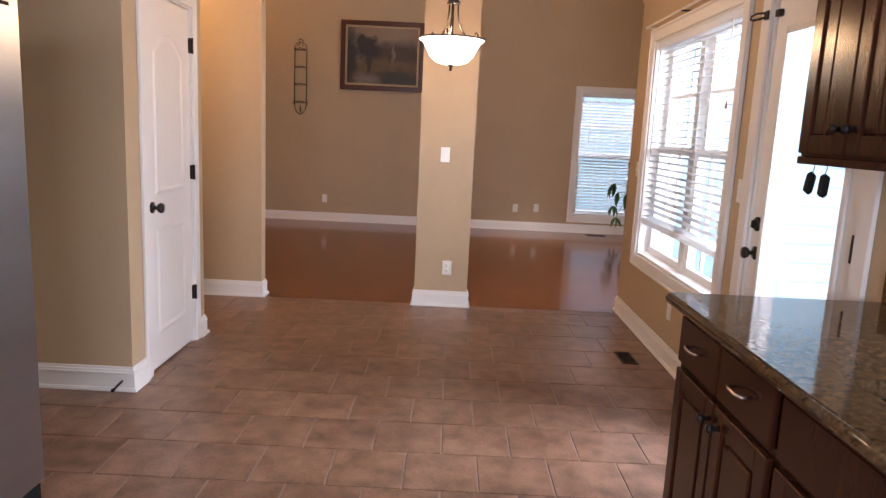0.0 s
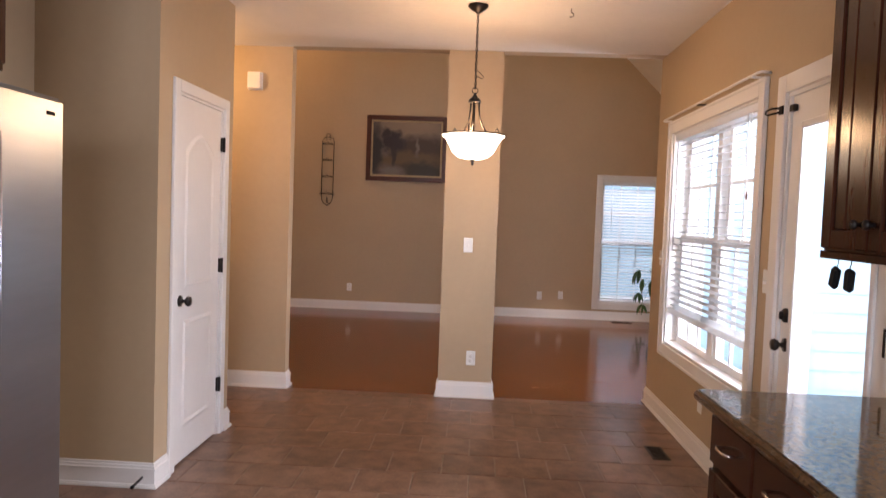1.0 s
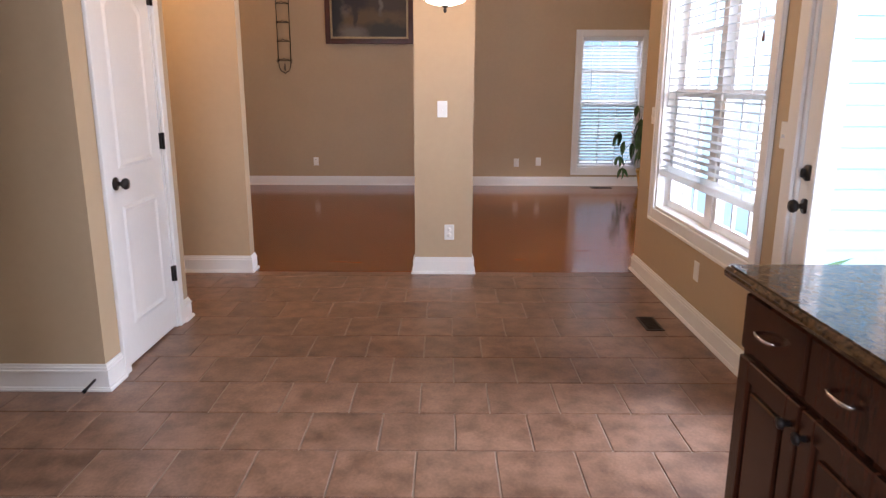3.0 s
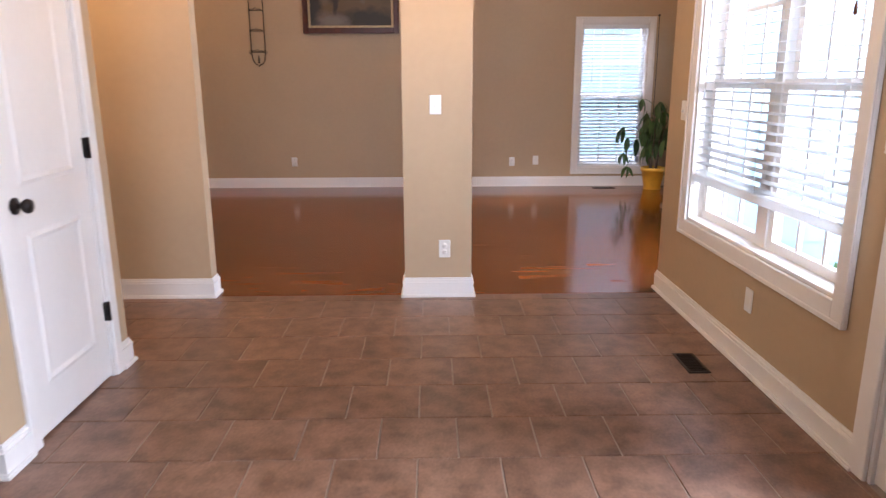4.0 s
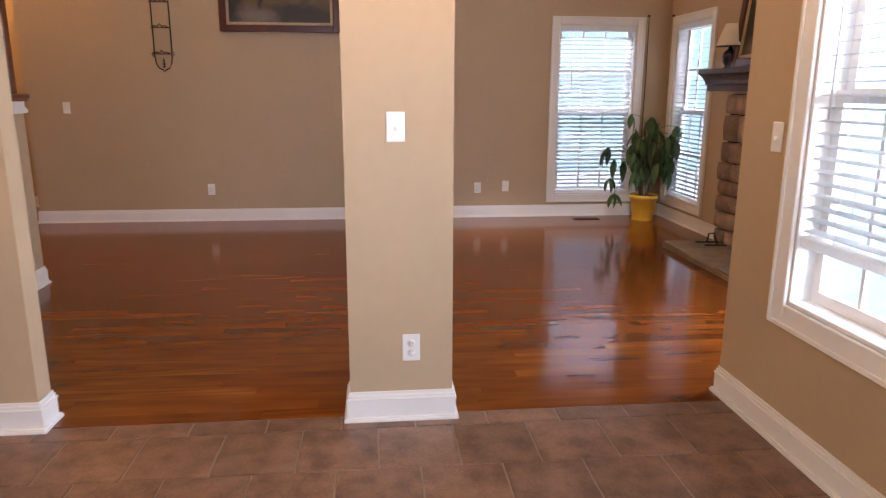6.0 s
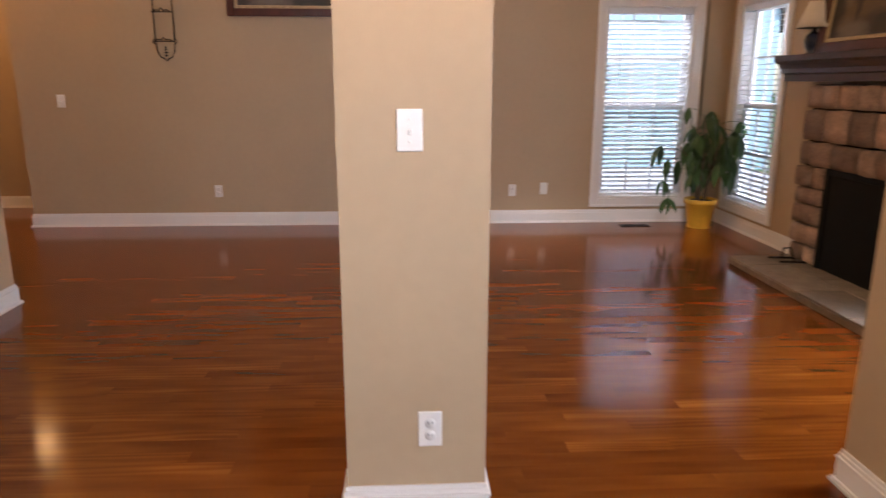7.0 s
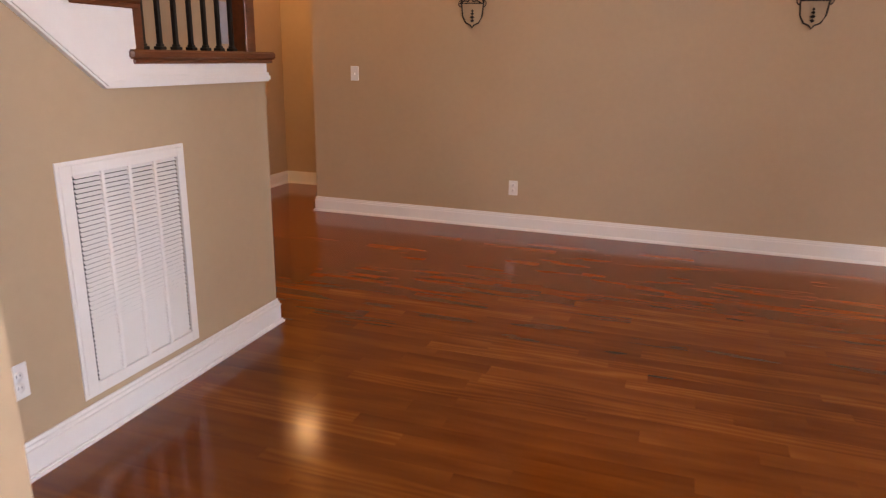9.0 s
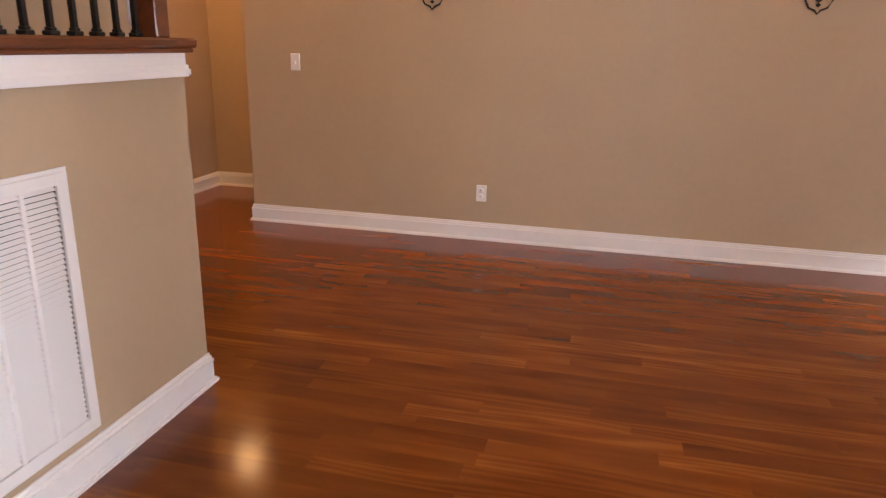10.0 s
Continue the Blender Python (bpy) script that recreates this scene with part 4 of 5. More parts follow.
part("stem", tube(bmesh.new(), [(0, 0, 2.13), (0, 0, 1.775)], 0.006), BRONZE, pend)
part("rim", lathe(bmesh.new(), [(0.190, 1.926), (0.200, 1.926), (0.200, 1.934), (0.190, 1.934), (0.190, 1.926)], n=40), BRONZE, pend)
bm = lathe(bmesh.new(), [(0.004, 1.783), (0.05, 1.785), (0.095, 1.798), (0.128, 1.828), (0.148, 1.868), (0.168, 1.904), (0.195, 1.927), (0.189, 1.929), (0.163, 1.909), (0.142, 1.873), (0.122, 1.833), (0.09, 1.804), (0.05, 1.791), (0.004, 1.789)], n=40)
part("bowl", bm, BOWL, pend, "glowing frosted glass bowl").visible_shadow = False
part("finial", lathe(bmesh.new(), [(0.001, 1.745), (0.008, 1.752), (0.010, 1.762), (0.006, 1.768), (0.018, 1.778), (0.016, 1.785), (0.001, 1.786)], n=14), BRONZE, pend)
hook = thing("ceiling_hook", "small dark swag hook in the ceiling", "hook", pose(0.765, 4.3, CZ))
part("hook", tube(bmesh.new(), [(0, 0, 0), (0, 0, -0.02), (0.012, 0, -0.028), (0.016, 0, -0.042), (0.004, 0, -0.052), (-0.008, 0, -0.046)], 0.003, 6), BRONZE, hook)


panel = thing("wall_panel", "small pale grey panel on the stair wall", "panel", pose(-3.30, 8.88, 1.50))
part("case", boxes((0.0, 0.02, -0.07, 0.07, -0.13, 0.13), bevel=0.004), material("pale_grey_plastic", (0.42, 0.44, 0.50), 0.4), panel)


# ---- living room wall: picture, plate racks ----
def picture(name, m, w, h, label, frame_w):
    """A framed landscape; it faces along -y before m, its centre at the origin."""
    ob = thing(name, label, "picture", m)
    for k, mat, d, ww in ((0, FRAMEWOOD, 0.045, frame_w), (frame_w, GILT, 0.03, 0.028)):
        a, b, c, e = -w / 2 + k, w / 2 - k, -h / 2 + k, h / 2 - k
        bm = bmesh.new()
        for s in ((a, a + ww, c, e), (b - ww, b, c, e), (a + ww, b - ww, e - ww, e), (a + ww, b - ww, c, c + ww)):
            box(bm, s[0], s[1], -d, 0, s[2], s[3], bevel=0.006)
        part("frame" if not k else "liner", bm, mat, ob)
    k = frame_w + 0.028
    part("canvas", boxes((-w / 2 + k, w / 2 - k, -0.016, -0.002, -h / 2 + k, h / 2 - k)), CANVAS, ob, "dark painted landscape with trees")
    return ob


def landscape_material(name):
    """A hazy landscape in oils: pale sky, far hill, a dark tree, a meadow and a pale stream."""
    m = bpy.data.materials.new(name)
    m.use_nodes = True
    n, l = m.node_tree.nodes, m.node_tree.links
    co, sep = n.new("ShaderNodeTexCoord"), n.new("ShaderNodeSeparateXYZ")
    l.new(co.outputs["Generated"], sep.inputs[0])
    flat = n.new("ShaderNodeCombineXYZ")
    l.new(sep.outputs[0], flat.inputs[0])
    l.new(sep.outputs[2], flat.inputs[1])

    def wobble(scale, amount, offset):
        nz, ad, sc = n.new("ShaderNodeTexNoise"), n.new("ShaderNodeVectorMath"), n.new("ShaderNodeVectorMath")
        mid = n.new("ShaderNodeVectorMath")
        nz.inputs["Scale"].default_value, nz.inputs["Detail"].default_value = scale, 5
        mp = n.new("ShaderNodeMapping")
        mp.inputs["Location"].default_value = (offset, offset * 1.7, 0)
        l.new(flat.outputs[0], mp.inputs[0])
        l.new(mp.outputs[0], nz.inputs["Vector"])
        mid.operation = "SUBTRACT"
        mid.inputs[1].default_value = (0.5, 0.5, 0.5)
        l.new(nz.outputs["Color"], mid.inputs[0])
        sc.operation = "SCALE"
        sc.inputs["Scale"].default_value = amount
        l.new(mid.outputs[0], sc.inputs[0])
        l.new(flat.outputs[0], ad.inputs[0])
        l.new(sc.outputs[0], ad.inputs[1])
        return ad.outputs[0]

    colour = None

    def layer(rgb, x, z, rx, rz, soft, rough, offset):
        """Lays an uneven oval of one colour over what is there."""
        nonlocal colour
        mp, ln, mr, mx = n.new("ShaderNodeMapping"), n.new("ShaderNodeVectorMath"), n.new("ShaderNodeMapRange"), n.new("ShaderNodeMix")
        mp.inputs["Location"].default_value = (-x / rx, -z / rz, 0)
        mp.inputs["Scale"].default_value = (1 / rx, 1 / rz, 0)
        l.new(wobble(7, rough, offset), mp.inputs[0])
        ln.operation = "LENGTH"
        l.new(mp.outputs[0], ln.inputs[0])
        mr.inputs["From Min"].default_value, mr.inputs["From Max"].default_value = 1 + soft, 1 - soft
        l.new(ln.outputs["Value"], mr.inputs[0])
        mx.data_type = "RGBA"
        l.new(mr.outputs[0], mx.inputs[0])
        if colour is None:
            mx.inputs[6].default_value = (0.17, 0.13, 0.10, 1)
        else:
            l.new(colour, mx.inputs[6])
        mx.inputs[7].default_value = (*rgb, 1)
        colour = mx.outputs[2]

    layer((0.27, 0.195, 0.125), 0.55, 0.95, 0.5, 0.22, 0.5, 0.2, 1.0)
    layer((0.060, 0.034, 0.020), 0.72, 0.42, 0.42, 0.33, 0.25, 0.25, 2.0)
    layer((0.125, 0.078, 0.030), 0.55, 0.28, 0.62, 0.16, 0.4, 0.3, 3.0)
    layer((0.027, 0.020, 0.016), 0.03, 0.42, 0.11, 0.55, 0.4, 0.25, 4.0)
    layer((0.024, 0.013, 0.014), 0.30, 0.62, 0.16, 0.20, 0.25, 0.32, 5.0)
    layer((0.024, 0.013, 0.014), 0.20, 0.80, 0.06, 0.10, 0.3, 0.2, 6.0)
    layer((0.030, 0.018, 0.013), 0.31, 0.36, 0.03, 0.20, 0.3, 0.08, 7.0)
    layer((0.033, 0.025, 0.014), 0.75, 0.08, 0.40, 0.16, 0.4, 0.3, 8.0)
    layer((0.180, 0.144, 0.108), 0.66, 0.55, 0.025, 0.15, 0.5, 0.16, 9.0)
    layer((0.168, 0.138, 0.108), 0.30, 0.08, 0.14, 0.07, 0.5, 0.22, 10.0)
    b = n["Principled BSDF"]
    l.new(colour, b.inputs["Base Color"])
    b.inputs["Roughness"].default_value = 0.45
    return m


CANVAS = landscape_material("painted_landscape")
picture("framed_painting", pose(-0.82, N_, 2.395), 1.18, 0.955, "landscape painting in a dark wood frame on beige wall", 0.065)


def plate_rack(x):
    ob = thing("plate_rack", "tall black wrought iron plate rack with four tiers", "plate rack", pose(x, N_, 1.525), "iron plate racks")
    for s in (-1, 1):
        part("side_bar", tube(bmesh.new(), [(s * 0.085, -0.012, 0.17), (s * 0.085, -0.012, 0.95)], 0.006, 7), IRON, ob)
        scroll = [(s * (0.085 + 0.022 * math.sin(a)), -0.02, 0.15 - 0.022 * math.cos(a) + 0.02) for a in [i * 0.45 for i in range(9)]]
        part("scroll", tube(bmesh.new(), scroll, 0.004, 6), IRON, ob)
        part("scroll", tube(bmesh.new(), [(s * 0.085, -0.012, 0.94), (s * 0.07, -0.012, 0.99), (s * 0.03, -0.012, 1.00), (s * 0.02, -0.012, 0.975), (s * 0.04, -0.012, 0.965)], 0.0045, 6), IRON, ob)
    part("bottom_loop", tube(bmesh.new(), [(-0.085, -0.012, 0.17), (-0.075, -0.012, 0.08), (-0.05, -0.012, 0.035), (-0.015, -0.012, 0.02), (0, -0.012, 0.0), (0.015, -0.012, 0.02), (0.05, -0.012, 0.035), (0.075, -0.012, 0.08), (0.085, -0.012, 0.17)], 0.0055, 7), IRON, ob)
    bm = bmesh.new()
    for z, r in ((0.05, 0.016), (0.075, 0.020), (0.10, 0.014), (0.12, 0.010)):
        lathe(bm, [(0.001, z - 0.012), (r, z), (0.001, z + 0.012)], 0, -0.012, 8)
    part("leaf_finial", bm, IRON, ob)
    part("top_finial", tube(bmesh.new(), [(0.03 * math.cos(a), -0.012, 1.03 + 0.025 * math.sin(a)) for a in [i * 0.63 for i in range(11)]], 0.005, 6), IRON, ob)
    for z in (0.17, 0.42, 0.66, 0.90):
        bm = tube(bmesh.new(), [(-0.085, -0.012, z), (-0.085, -0.06, z), (0.085, -0.06, z), (0.085, -0.012, z)], 0.005, 6)
        tube(bm, [(-0.08, -0.06, z), (-0.05, -0.06, z + 0.018), (-0.02, -0.06, z + 0.012), (0, -0.06, z + 0.035), (0.02, -0.06, z + 0.012), (0.05, -0.06, z + 0.018), (0.08, -0.06, z)], 0.006, 6)
        part("tier", bm, IRON, ob)
    return ob


plate_rack(-1.98)
plate_rack(0.31)


# ---- plant ----
plant = thing("potted_plant", "leafy umbrella plant in a yellow glazed pot on wood floor", "plant", pose(2.965, 9.80, 0))
part("pot", lathe(bmesh.new(), [(0.001, 0.0), (0.098, 0.0), (0.104, 0.02), (0.140, 0.225), (0.151, 0.23), (0.154, 0.272), (0.144, 0.276), (0.138, 0.272), (0.136, 0.24), (0.001, 0.235)], n=32), POT, plant, "yellow glazed pot")
part("saucer", lathe(bmesh.new(), [(0.001, 0.0005), (0.108, 0.0005), (0.114, 0.012), (0.106, 0.012), (0.001, 0.008)], n=32), POT, plant)
part("soil", lathe(bmesh.new(), [(0.001, 0.245), (0.134, 0.24), (0.134, 0.25), (0.06, 0.258), (0.001, 0.255)], n=20), SOIL, plant)
rng = random.Random(7)
stems = []
for a, top, lean in ((0.3, 1.02, 0.10), (2.2, 0.95, 0.14), (4.1, 1.05, 0.08), (5.2, 0.86, 0.17), (3.1, 0.78, 0.22)):
    pts = [(0.04 * math.cos(a) + lean * math.cos(a) * f ** 2 + 0.012 * math.sin(6 * f + a), 0.04 * math.sin(a) + 0.8 * lean * math.sin(a) * f ** 2, 0.25 + (top - 0.25) * f) for f in [i / 8 for i in range(9)]]
    stems.append(pts)
    part("stem", tube(bmesh.new(), pts, lambda f: 0.011 - 0.006 * f, 6), BARK, plant)


def leaf_mesh(length, width):
    bm = bmesh.new()
    rows = []
    for i in range(6):
        f = i / 5
        w = width * math.sin(math.pi * min(1, 0.06 + f * 0.94)) ** 0.8 * (1 - 0.25 * f) + 0.0008
        z = -0.35 * length * f ** 2
        rows.append([bm.verts.new((length * f, s * w / 2, z + abs(s) * 0.15 * w)) for s in (-1, 0, 1)])
    for a, b in zip(rows, rows[1:]):
        for k in range(2):
            bm.faces.new((a[k], a[k + 1], b[k + 1], b[k])).smooth = True
    return mesh_of("leaf", bm, LEAF)


leaves = [leaf_mesh(0.19, 0.072), leaf_mesh(0.22, 0.08), leaf_mesh(0.15, 0.06)]
count = 0
for pts in stems:
    for j in range(9):
        f = 0.42 + 0.58 * j / 8
        p = Vector(pts[int(f * 8)]).lerp(Vector(pts[min(8, int(f * 8) + 1)]), f * 8 % 1)
        az = rng.uniform(0, 6.28)
        reach = rng.uniform(0.10, 0.25)
        tip = p + Vector((reach * math.cos(az), reach * math.sin(az) * 0.8, rng.uniform(-0.02, 0.07)))
        part("leaf_stalk", tube(bmesh.new(), [p, (p + tip) / 2 + Vector((0, 0, 0.02)), tip], 0.0028, 5), LEAF, plant)
        k = rng.randint(3, 5)
        for i in range(k):
            s = new("leaf", leaves[rng.randrange(3)])
            s.parent = plant
            s.matrix_basis = pose(*tip, rng.uniform(-20, 20), rng.uniform(42, 82), 360 * i / k + rng.uniform(-20, 20))
for p0, p1 in (((-0.1, -0.05, 0.62), (-0.42, -0.10, 0.46)), ((-0.1, -0.02, 0.55), (-0.38, -0.14, 0.30))):
    part("leaf_stalk", tube(bmesh.new(), [p0, ((p0[0] + p1[0]) / 2, (p0[1] + p1[1]) / 2, p0[2] + 0.02), p1], 0.0028, 5), LEAF, plant)
    for i in range(4):
        s = new("leaf", leaves[2])
        s.parent = plant
        s.matrix_basis = pose(*p1, rng.uniform(-20, 20), rng.uniform(25, 80), 90 * i + 30)


# ---- fireplace ----
fire = thing("fireplace", "fieldstone fireplace with dark mantel and slate hearth", "fireplace")
HY0, HY1 = 6.62, 8.47
SFX = 3.06  # face of the stone
rng = random.Random(3)
part("core", boxes((SFX + 0.05, W_ - 0.001, 6.72, 7.0, 0.0, 1.33), (SFX + 0.05, W_ - 0.001, 8.13, 8.40, 0.0, 1.33), (SFX + 0.05, W_ - 0.001, 7.0, 8.13, 0.78, 1.33)), BLACK, fire, "dark mortar")


def stone(y0, y1, z0, z1, x0, x1, parent):
    bm = box(bmesh.new(), x0, x1, y0, y1, z0, z1)
    bmesh.ops.subdivide_edges(bm, edges=bm.edges[:], cuts=2, use_grid_fill=True)
    c = Vector(((x0 + x1) / 2, (y0 + y1) / 2, (z0 + z1) / 2))
    seed = Vector((rng.uniform(0, 50), rng.uniform(0, 50), rng.uniform(0, 50)))
    for v in bm.verts:
        d = v.co - c
        q = Vector((d.x / (x1 - x0), d.y / (y1 - y0), d.z / (z1 - z0))) * 2
        n_out = sum(abs(t) > 0.9 for t in q)
        v.co = c + d * (1.0 if n_out < 2 else 0.975 if n_out == 2 else 0.93)
        v.co += noise.noise_vector(v.co * 9 + seed) * 0.008
    for f in bm.faces:
        f.smooth = True
    return part("stone", bm, STONE, parent)


z = 0.06
while z < 1.31:
    h = min(rng.uniform(0.17, 0.28) if z > 0.7 else rng.uniform(0.11, 0.18), 1.33 - z)
    if 1.33 - z - h < 0.07:
        h = 1.33 - z
    spans = [(6.70, 8.43)] if z > 0.72 else [(6.70, 7.02), (8.11, 8.43)]
    for lo, hi in spans:
        y = lo
        while y < hi - 0.01:
            w = min(rng.uniform(0.14, 0.34), hi - y)
            if hi - y - w < 0.10:
                w = hi - y
            stone(y + 0.005, y + w - 0.005, z + 0.005, z + h - 0.005, SFX + rng.uniform(-0.02, 0.015), SFX + 0.14, fire)
            y += w
    z += h
part("firebox", boxes((W_ - 0.02, W_ - 0.002, 7.02, 8.11, 0.05, 0.8)), BLACK, fire, "sooty black firebox")
bm = bmesh.new()
for s in ((7.02, 7.07, 0.05, 0.78), (8.06, 8.11, 0.05, 0.78), (7.07, 8.06, 0.72, 0.78)):
    box(bm, SFX + 0.02, SFX + 0.05, *s, bevel=0.004)
part("firebox_frame", bm, BLACK, fire)
# Solid black sheet fills the opening and stands for its dark depth
part("dark_opening_sheet", boxes((SFX + 0.035, SFX + 0.04, 7.07, 8.06, 0.05, 0.72)), BLACK, fire)
hearth = part("hearth", boxes((2.63, W_ - 0.001, HY0, HY1, 0.0, 0.042), bevel=0.004), SLATE, fire, "slate hearth slabs")
k = 0
for x0, x1 in ((2.632, 2.94), (2.944, 3.25)):
    y = HY0 + 0.002
    while y < HY1 - 0.01:
        w = min(0.40 + 0.12 * ((k * 7) % 3), HY1 - y - 0.002)
        part("slab", boxes((x0, x1, y, y + w - 0.006, 0.043, 0.058), bevel=0.004), SLATE, hearth)
        y += w
        k += 1
bm = prism(bmesh.new(), [(2.93, 1.535), (2.93, 1.495), (2.96, 1.475), (2.99, 1.44), (3.0, 1.41), (3.02, 1.40), (3.02, 1.352), (W_ - 0.001, 1.352), (W_ - 0.001, 1.535)], 1, 6.5, 8.68)
part("mantel", bm, MANTEL, fire, "dark moulded wood mantel shelf")
lampy = thing("table_lamp", "dark blue ceramic table lamp with cream shade on mantel", "lamp", pose(3.12, 8.52, 1.536))
part("base", lathe(bmesh.new(), [(0.001, 0), (0.05, 0), (0.05, 0.012), (0.036, 0.02), (0.056, 0.06), (0.062, 0.10), (0.05, 0.14), (0.022, 0.165), (0.012, 0.18), (0.012, 0.20), (0.001, 0.20)]), BLUEGLAZE, lampy)
part("shade", lathe(bmesh.new(), [(0.125, 0.19), (0.055, 0.37), (0.052, 0.37), (0.122, 0.19), (0.125, 0.19)], n=32), SHADE, lampy, "cream linen shade")
picture("mantel_painting", pose(3.19, 7.95, 1.94, 0, 0, -90) @ pose(0, 0, 0, -6, 0, 0), 1.05, 0.80, "landscape painting leaning on the mantel in dark frame", 0.07)
tools = thing("fire_tools", "small black iron log rest on the hearth", "fireplace tool", pose(2.98, 8.33, 0.059))
part("foot", tube(bmesh.new(), [(-0.10, 0.03, 0.008), (0.12, 0.0, 0.008)], 0.008, 6), IRON, tools)
part("foot", tube(bmesh.new(), [(-0.08, -0.10, 0.008), (0.12, -0.14, 0.008)], 0.008, 6), IRON, tools)
part("bar", tube(bmesh.new(), [(0.0, 0.02, 0.01), (0.01, 0.02, 0.08), (0.02, -0.05, 0.10), (0.02, -0.12, 0.01)], 0.008, 6), IRON, tools)


# ---- floor registers, door stop ----
def register(x0, x1, y0, y1, along, label, mat):
    ob = thing("floor_register", label, "vent")
    bm = bmesh.new()
    for s in ((x0, x0 + 0.014, y0, y1), (x1 - 0.014, x1, y0, y1), (x0 + 0.014, x1 - 0.014, y0, y0 + 0.014), (x0 + 0.014, x1 - 0.014, y1 - 0.014, y1)):
        box(bm, *s, 0.0, 0.006, bevel=0.002)
    part("frame", bm, mat, ob)
    # Black sheet under the slats is coloured as the dark of the duct
    part("shade_backing", boxes((x0 + 0.014, x1 - 0.014, y0 + 0.014, y1 - 0.014, 0.0005, 0.002)), BLACK, ob)
    n = 12
    for i in range(n):
        if along == "y":
            a = y0 + 0.016 + (y1 - y0 - 0.036) * i / (n - 1)
            part("slat", boxes((x0 + 0.014, x1 - 0.014, a, a + 0.006, 0.002, 0.005)), mat, ob)
        else:
            a = x0 + 0.016 + (x1 - x0 - 0.036) * i / (n - 1)
            part("slat", boxes((a, a + 0.006, y0 + 0.014, y1 - 0.014, 0.002, 0.005)), mat, ob)
    return ob


register(1.365, 1.472, 4.178, 4.416, "y", "brown metal floor register in the tile floor", BRONZE)
register(2.23, 2.51, 9.83, 9.935, "x", "brown metal floor register in the wood floor", BRONZE)
stop = thing("door_stop", "brown spring door stop on the baseboard", "door stop", pose(-1.40, PS - 0.015, 0.055))
part("spring", tube(bmesh.new(), [(0, 0, 0), (-0.004, -0.03, -0.008), (-0.01, -0.07, -0.018)], 0.006, 8), BRONZE, stop)
part("tip", tube(bmesh.new(), [(-0.01, -0.07, -0.018), (-0.012, -0.085, -0.022)], 0.009, 8), BLACK, stop)


# ---- outside ----
structure("pavement_patio", boxes((1.81, 8.0, -1.0, 18.9, -0.6, -0.55), (-3.0, 1.81, 11.4, 18.9, -0.6, -0.55)), CONCRETE, "pale concrete patio")
structure("ground", boxes((-150, 150, -150, 150, -0.75, -0.6)), GRASS, "grassy yard")
clad = tagged(new("trim_outside_siding"), "pale blue lap siding on the outside of the house", "siding", kind="structure")
part("sheathing", boxes((1.802, 3.60, 5.395, 5.418, -0.6, 5.6)), SIDING, clad)
me = mesh_of("siding_board", prism(bmesh.new(), [(5.395, 0.0), (5.382, 0.0), (5.39, 0.15), (5.395, 0.15)], 0, 1.98, 3.47), SIDING)
for i in range(34):
    s = new("siding_board", me)
    s.parent, s.location = clad, (0, 0, -0.55 + 0.15 * i)
part("corner_board", boxes((3.47, 3.60, 5.36, 5.395, -0.6, 5.6)), WHITE, clad)
part("corner_board", boxes((1.803, 1.98, 5.36, 5.395, -0.6, 5.6)), WHITE, clad)
house = thing("neighbour_house", "two storey blue sided house next door with white trim", "house")
part("wall", boxes((8.4, 16.0, -2.0, 13.0, -0.6, 6.0)), SIDING, house)
me = mesh_of("siding_board", prism(bmesh.new(), [(0.0, 0.0), (-0.03, 0.0), (-0.004, 0.20), (0.0, 0.20)], 1, -2.0, 13.0), SIDING)
for i in range(33):
    s = new("siding_board", me)
    s.parent, s.location = house, (8.398, 0, -0.6 + 0.2 * i)
for y in (1.0, 4.6, 8.2, 11.6):
    for z in (0.4, 3.4):
        win = part("window", boxes((8.33, 8.42, y - 0.55, y + 0.55, z, z + 1.5)), BLUEGLAZE, house)
        bm = bmesh.new()
        for s in ((y - 0.65, y - 0.53, z - 0.1, z + 1.6), (y + 0.53, y + 0.65, z - 0.1, z + 1.6), (y - 0.53, y + 0.53, z + 1.48, z + 1.6), (y - 0.53, y + 0.53, z - 0.1, z + 0.02), (y - 0.53, y + 0.53, z + 0.72, z + 0.78)):
            box(bm, 8.31, 8.36, *s)
        part("window_frame", bm, WHITE, win)
for y in (-1.95, 6.4, 12.9):
    part("corner_board", boxes((8.35, 8.42, y - 0.09, y + 0.09, -0.6, 6.0)), WHITE, house)
part("roof", prism(bmesh.new(), [(8.0, 5.95), (16.4, 5.95), (12.2, 9.0)], 1, -2.4, 13.4), ROOF, house)
far = thing("far_house", "pale blue gabled house beyond the yard", "house")
part("wall", prism(bmesh.new(), [(1.5, -0.6), (8.5, -0.6), (8.5, 2.9), (5.0, 6.1), (1.5, 2.9)], 1, 19.0, 26.0), SIDING, far)
part("roof", prism(bmesh.new(), [(1.0, 2.5), (5.0, 6.2), (9.0, 2.5), (9.0, 2.75), (5.0, 6.45), (1.0, 2.75)], 1, 18.6, 26.4), ROOF, far)
shrub = thing("garden_shrub", "broad leaved green shrub outside the window", "shrub", pose(2.52, 4.95, -0.55))
big = leaf_mesh(0.5, 0.13)
rng = random.Random(5)
part("stem", tube(bmesh.new(), [(0, 0, 0), (0.02, 0, 0.6)], 0.03, 8), BARK, shrub)
for i in range(26):
    s = new("leaf", big)
    s.parent = shrub
    s.matrix_basis = pose(0.01, 0, rng.uniform(0.2, 0.48), rng.uniform(-15, 15), rng.uniform(-75, -20), i * 137.5)


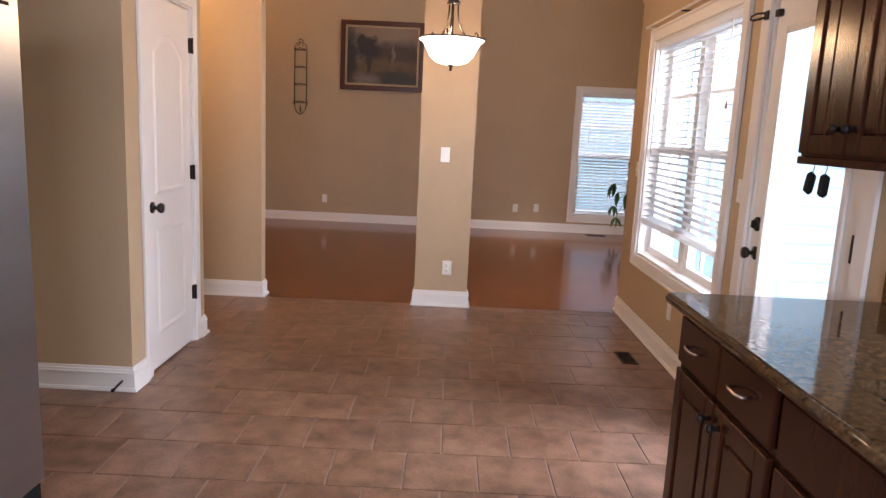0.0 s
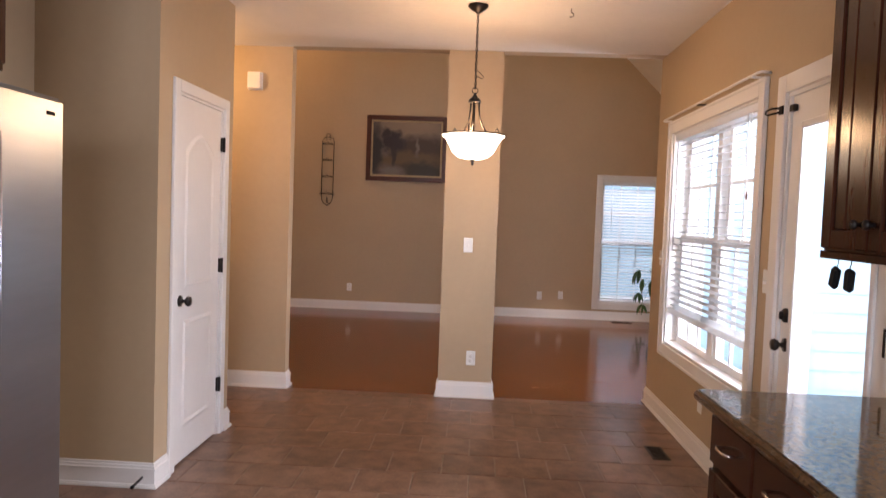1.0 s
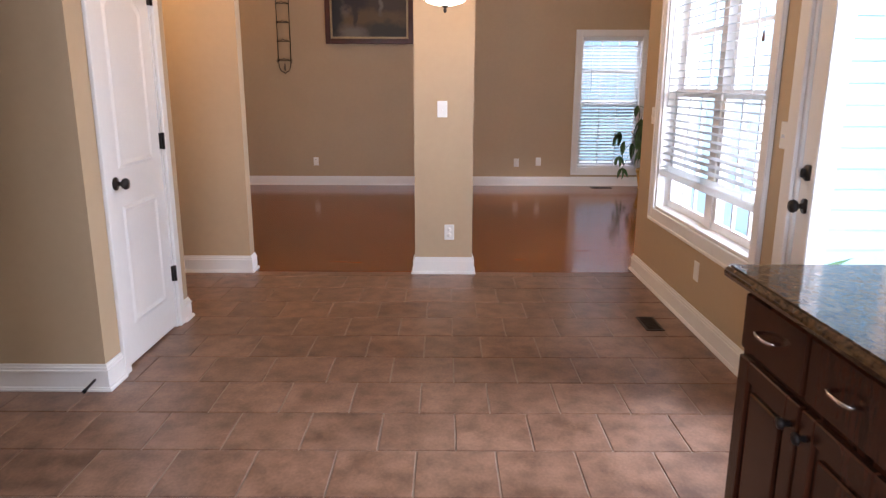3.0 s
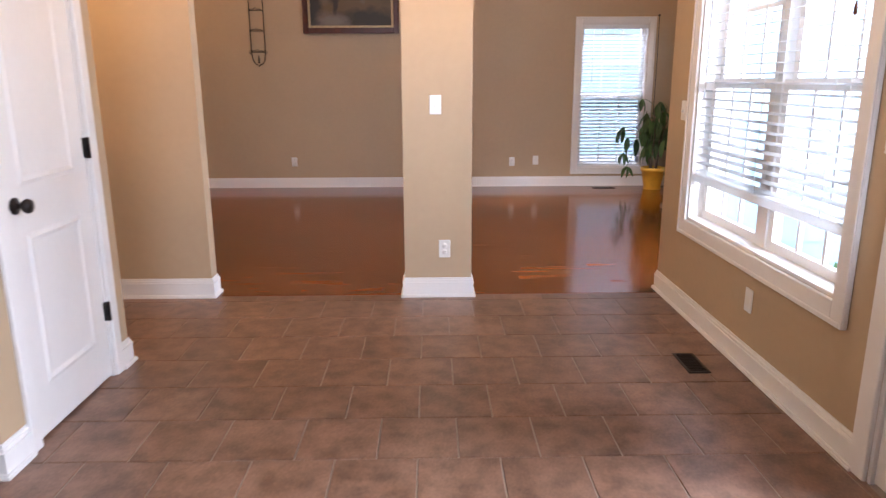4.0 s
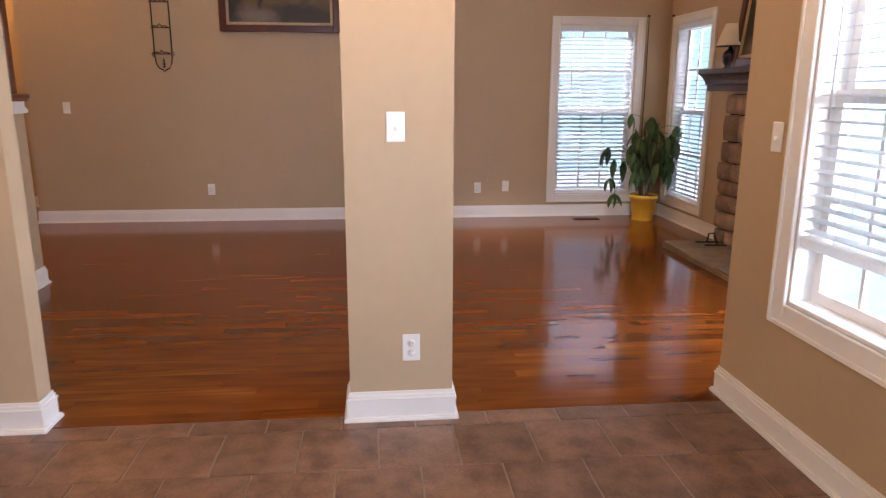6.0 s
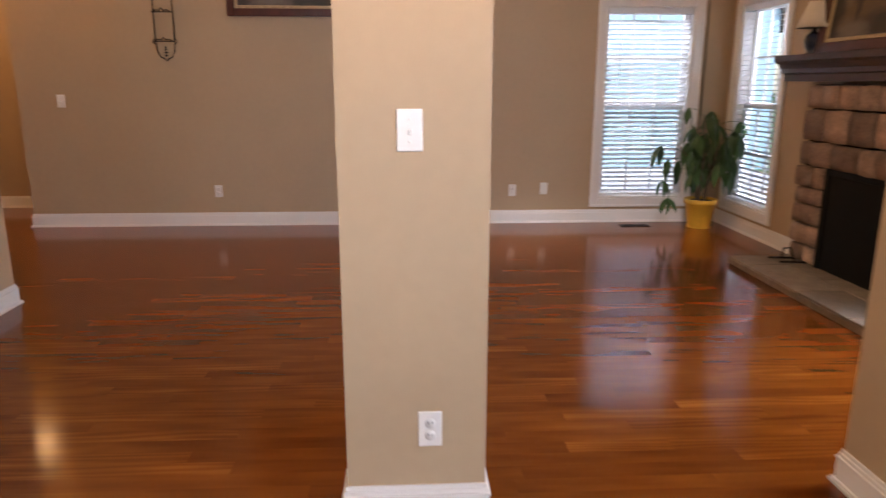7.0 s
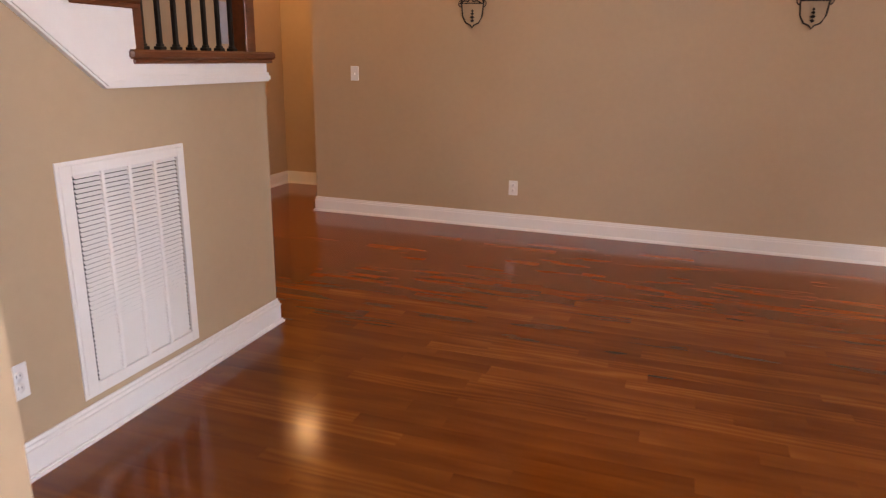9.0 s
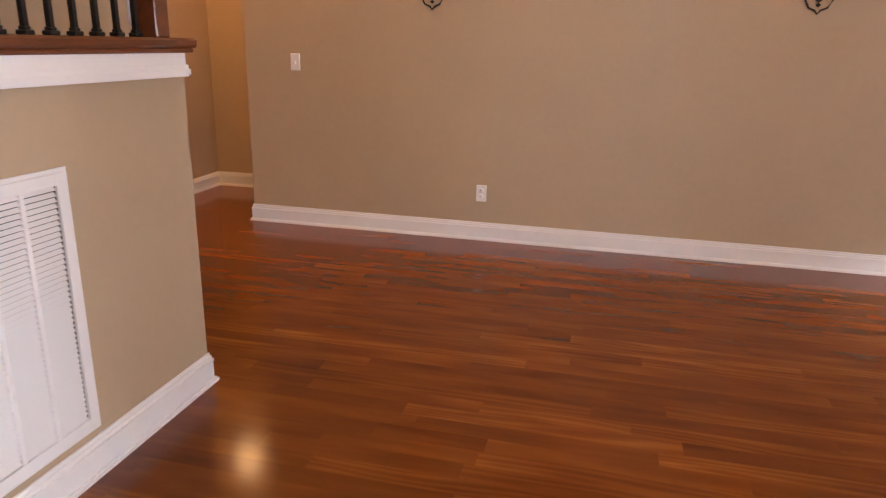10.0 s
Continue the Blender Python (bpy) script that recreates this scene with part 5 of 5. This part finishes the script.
# ---- floor pieces: tiles and oak strips ----
def piece_mesh(name, w, d, h, mat, bevel, soft=0.0):
    """One floor piece with worn edges; soft rounds its long edges more widely."""
    bm = bmesh.new()
    b = bevel
    lo = [bm.verts.new((x, y, -h)) for x, y in ((0, 0), (w, 0), (w, d), (0, d))]
    mid = [bm.verts.new((x, y, -b)) for x, y in ((0, 0), (w, 0), (w, d), (0, d))]
    c = b + soft
    hi = [bm.verts.new((x, y, 0)) for x, y in ((b, c), (w - b, c), (w - b, d - c), (b, d - c))]
    if not b:
        bmesh.ops.delete(bm, geom=mid, context="VERTS")
    for a, c in ((lo, mid), (mid, hi)) if b else ((lo, hi),):
        for i in range(4):
            bm.faces.new((a[i], a[(i + 1) % 4], c[(i + 1) % 4], c[i]))
    bm.faces.new(hi)
    return mesh_of(name, bm, mat)


TX, TY, GAP = 0.304, 0.3115, 0.006
tile_me = {}
floor_ob = bpy.data.objects["floor_tiles"]
wood_ob = bpy.data.objects["floor_wood"]
rest = bmesh.new()


def put(kind, x0, x1, y0, y1, near, cache, mat, parent, h, bev, rest_bm):
    key = (round(x1 - x0, 4), round(y1 - y0, 4))
    if key not in cache:
        cache[key] = piece_mesh(kind, key[0], key[1], h, mat, bev, 0.0)
    if near:
        s = new(kind, cache[key])
        s.parent, s.location = parent, (x0, y0, 0.0)
    else:
        n0 = len(rest_bm.verts)
        rest_bm.from_mesh(cache[key])
        rest_bm.verts.ensure_lookup_table()
        for v in rest_bm.verts[n0:]:
            v.co += Vector((x0, y0, 0))


for j in range(-17, 7):
    ya, yb = 3.465 + TY * j, min(3.465 + TY * (j + 1), 5.45)
    if yb - ya < 0.03:
        continue
    off = -0.058 if j % 2 == 0 else 0.094
    for i in range(-11, 6):
        xa, xb = off + TX * i, off + TX * (i + 1)
        xa, xb = max(xa, -3.3), min(xb, 1.645)
        if xb - xa < 0.02:
            continue
        put("tile", xa + GAP / 2, xb - GAP / 2, ya + GAP / 2, yb - GAP / 2, xb > -1.5 and ya > 0.6, tile_me, TILE, floor_ob, 0.008, 0.002, rest)
tagged(part("tiles", rest, TILE, floor_ob), kind="stuff")
oak_me = {}
rest = bmesh.new()
near_count = 0
y = 5.455
while y < 11.17:
    yb = y + 0.0826
    x = -4.31 - rng.uniform(0, 0.8)
    while x < 3.26:
        w = rng.choice((0.4, 0.55, 0.7, 0.85, 1.0, 1.2, 1.4))
        xa, xb = max(x, -4.31), min(x + w, 3.26)
        near = near_count < 295 and y < 9.2 and xb > -2.3 and xa < 2.7
        near_count += near
        if xb - xa > 0.02:
            put("plank", xa, xb, y, yb, near, oak_me, OAK, wood_ob, 0.011, 0.0, rest)
        x += w
    y = yb
tagged(part("planks", rest, OAK, wood_ob), kind="stuff")
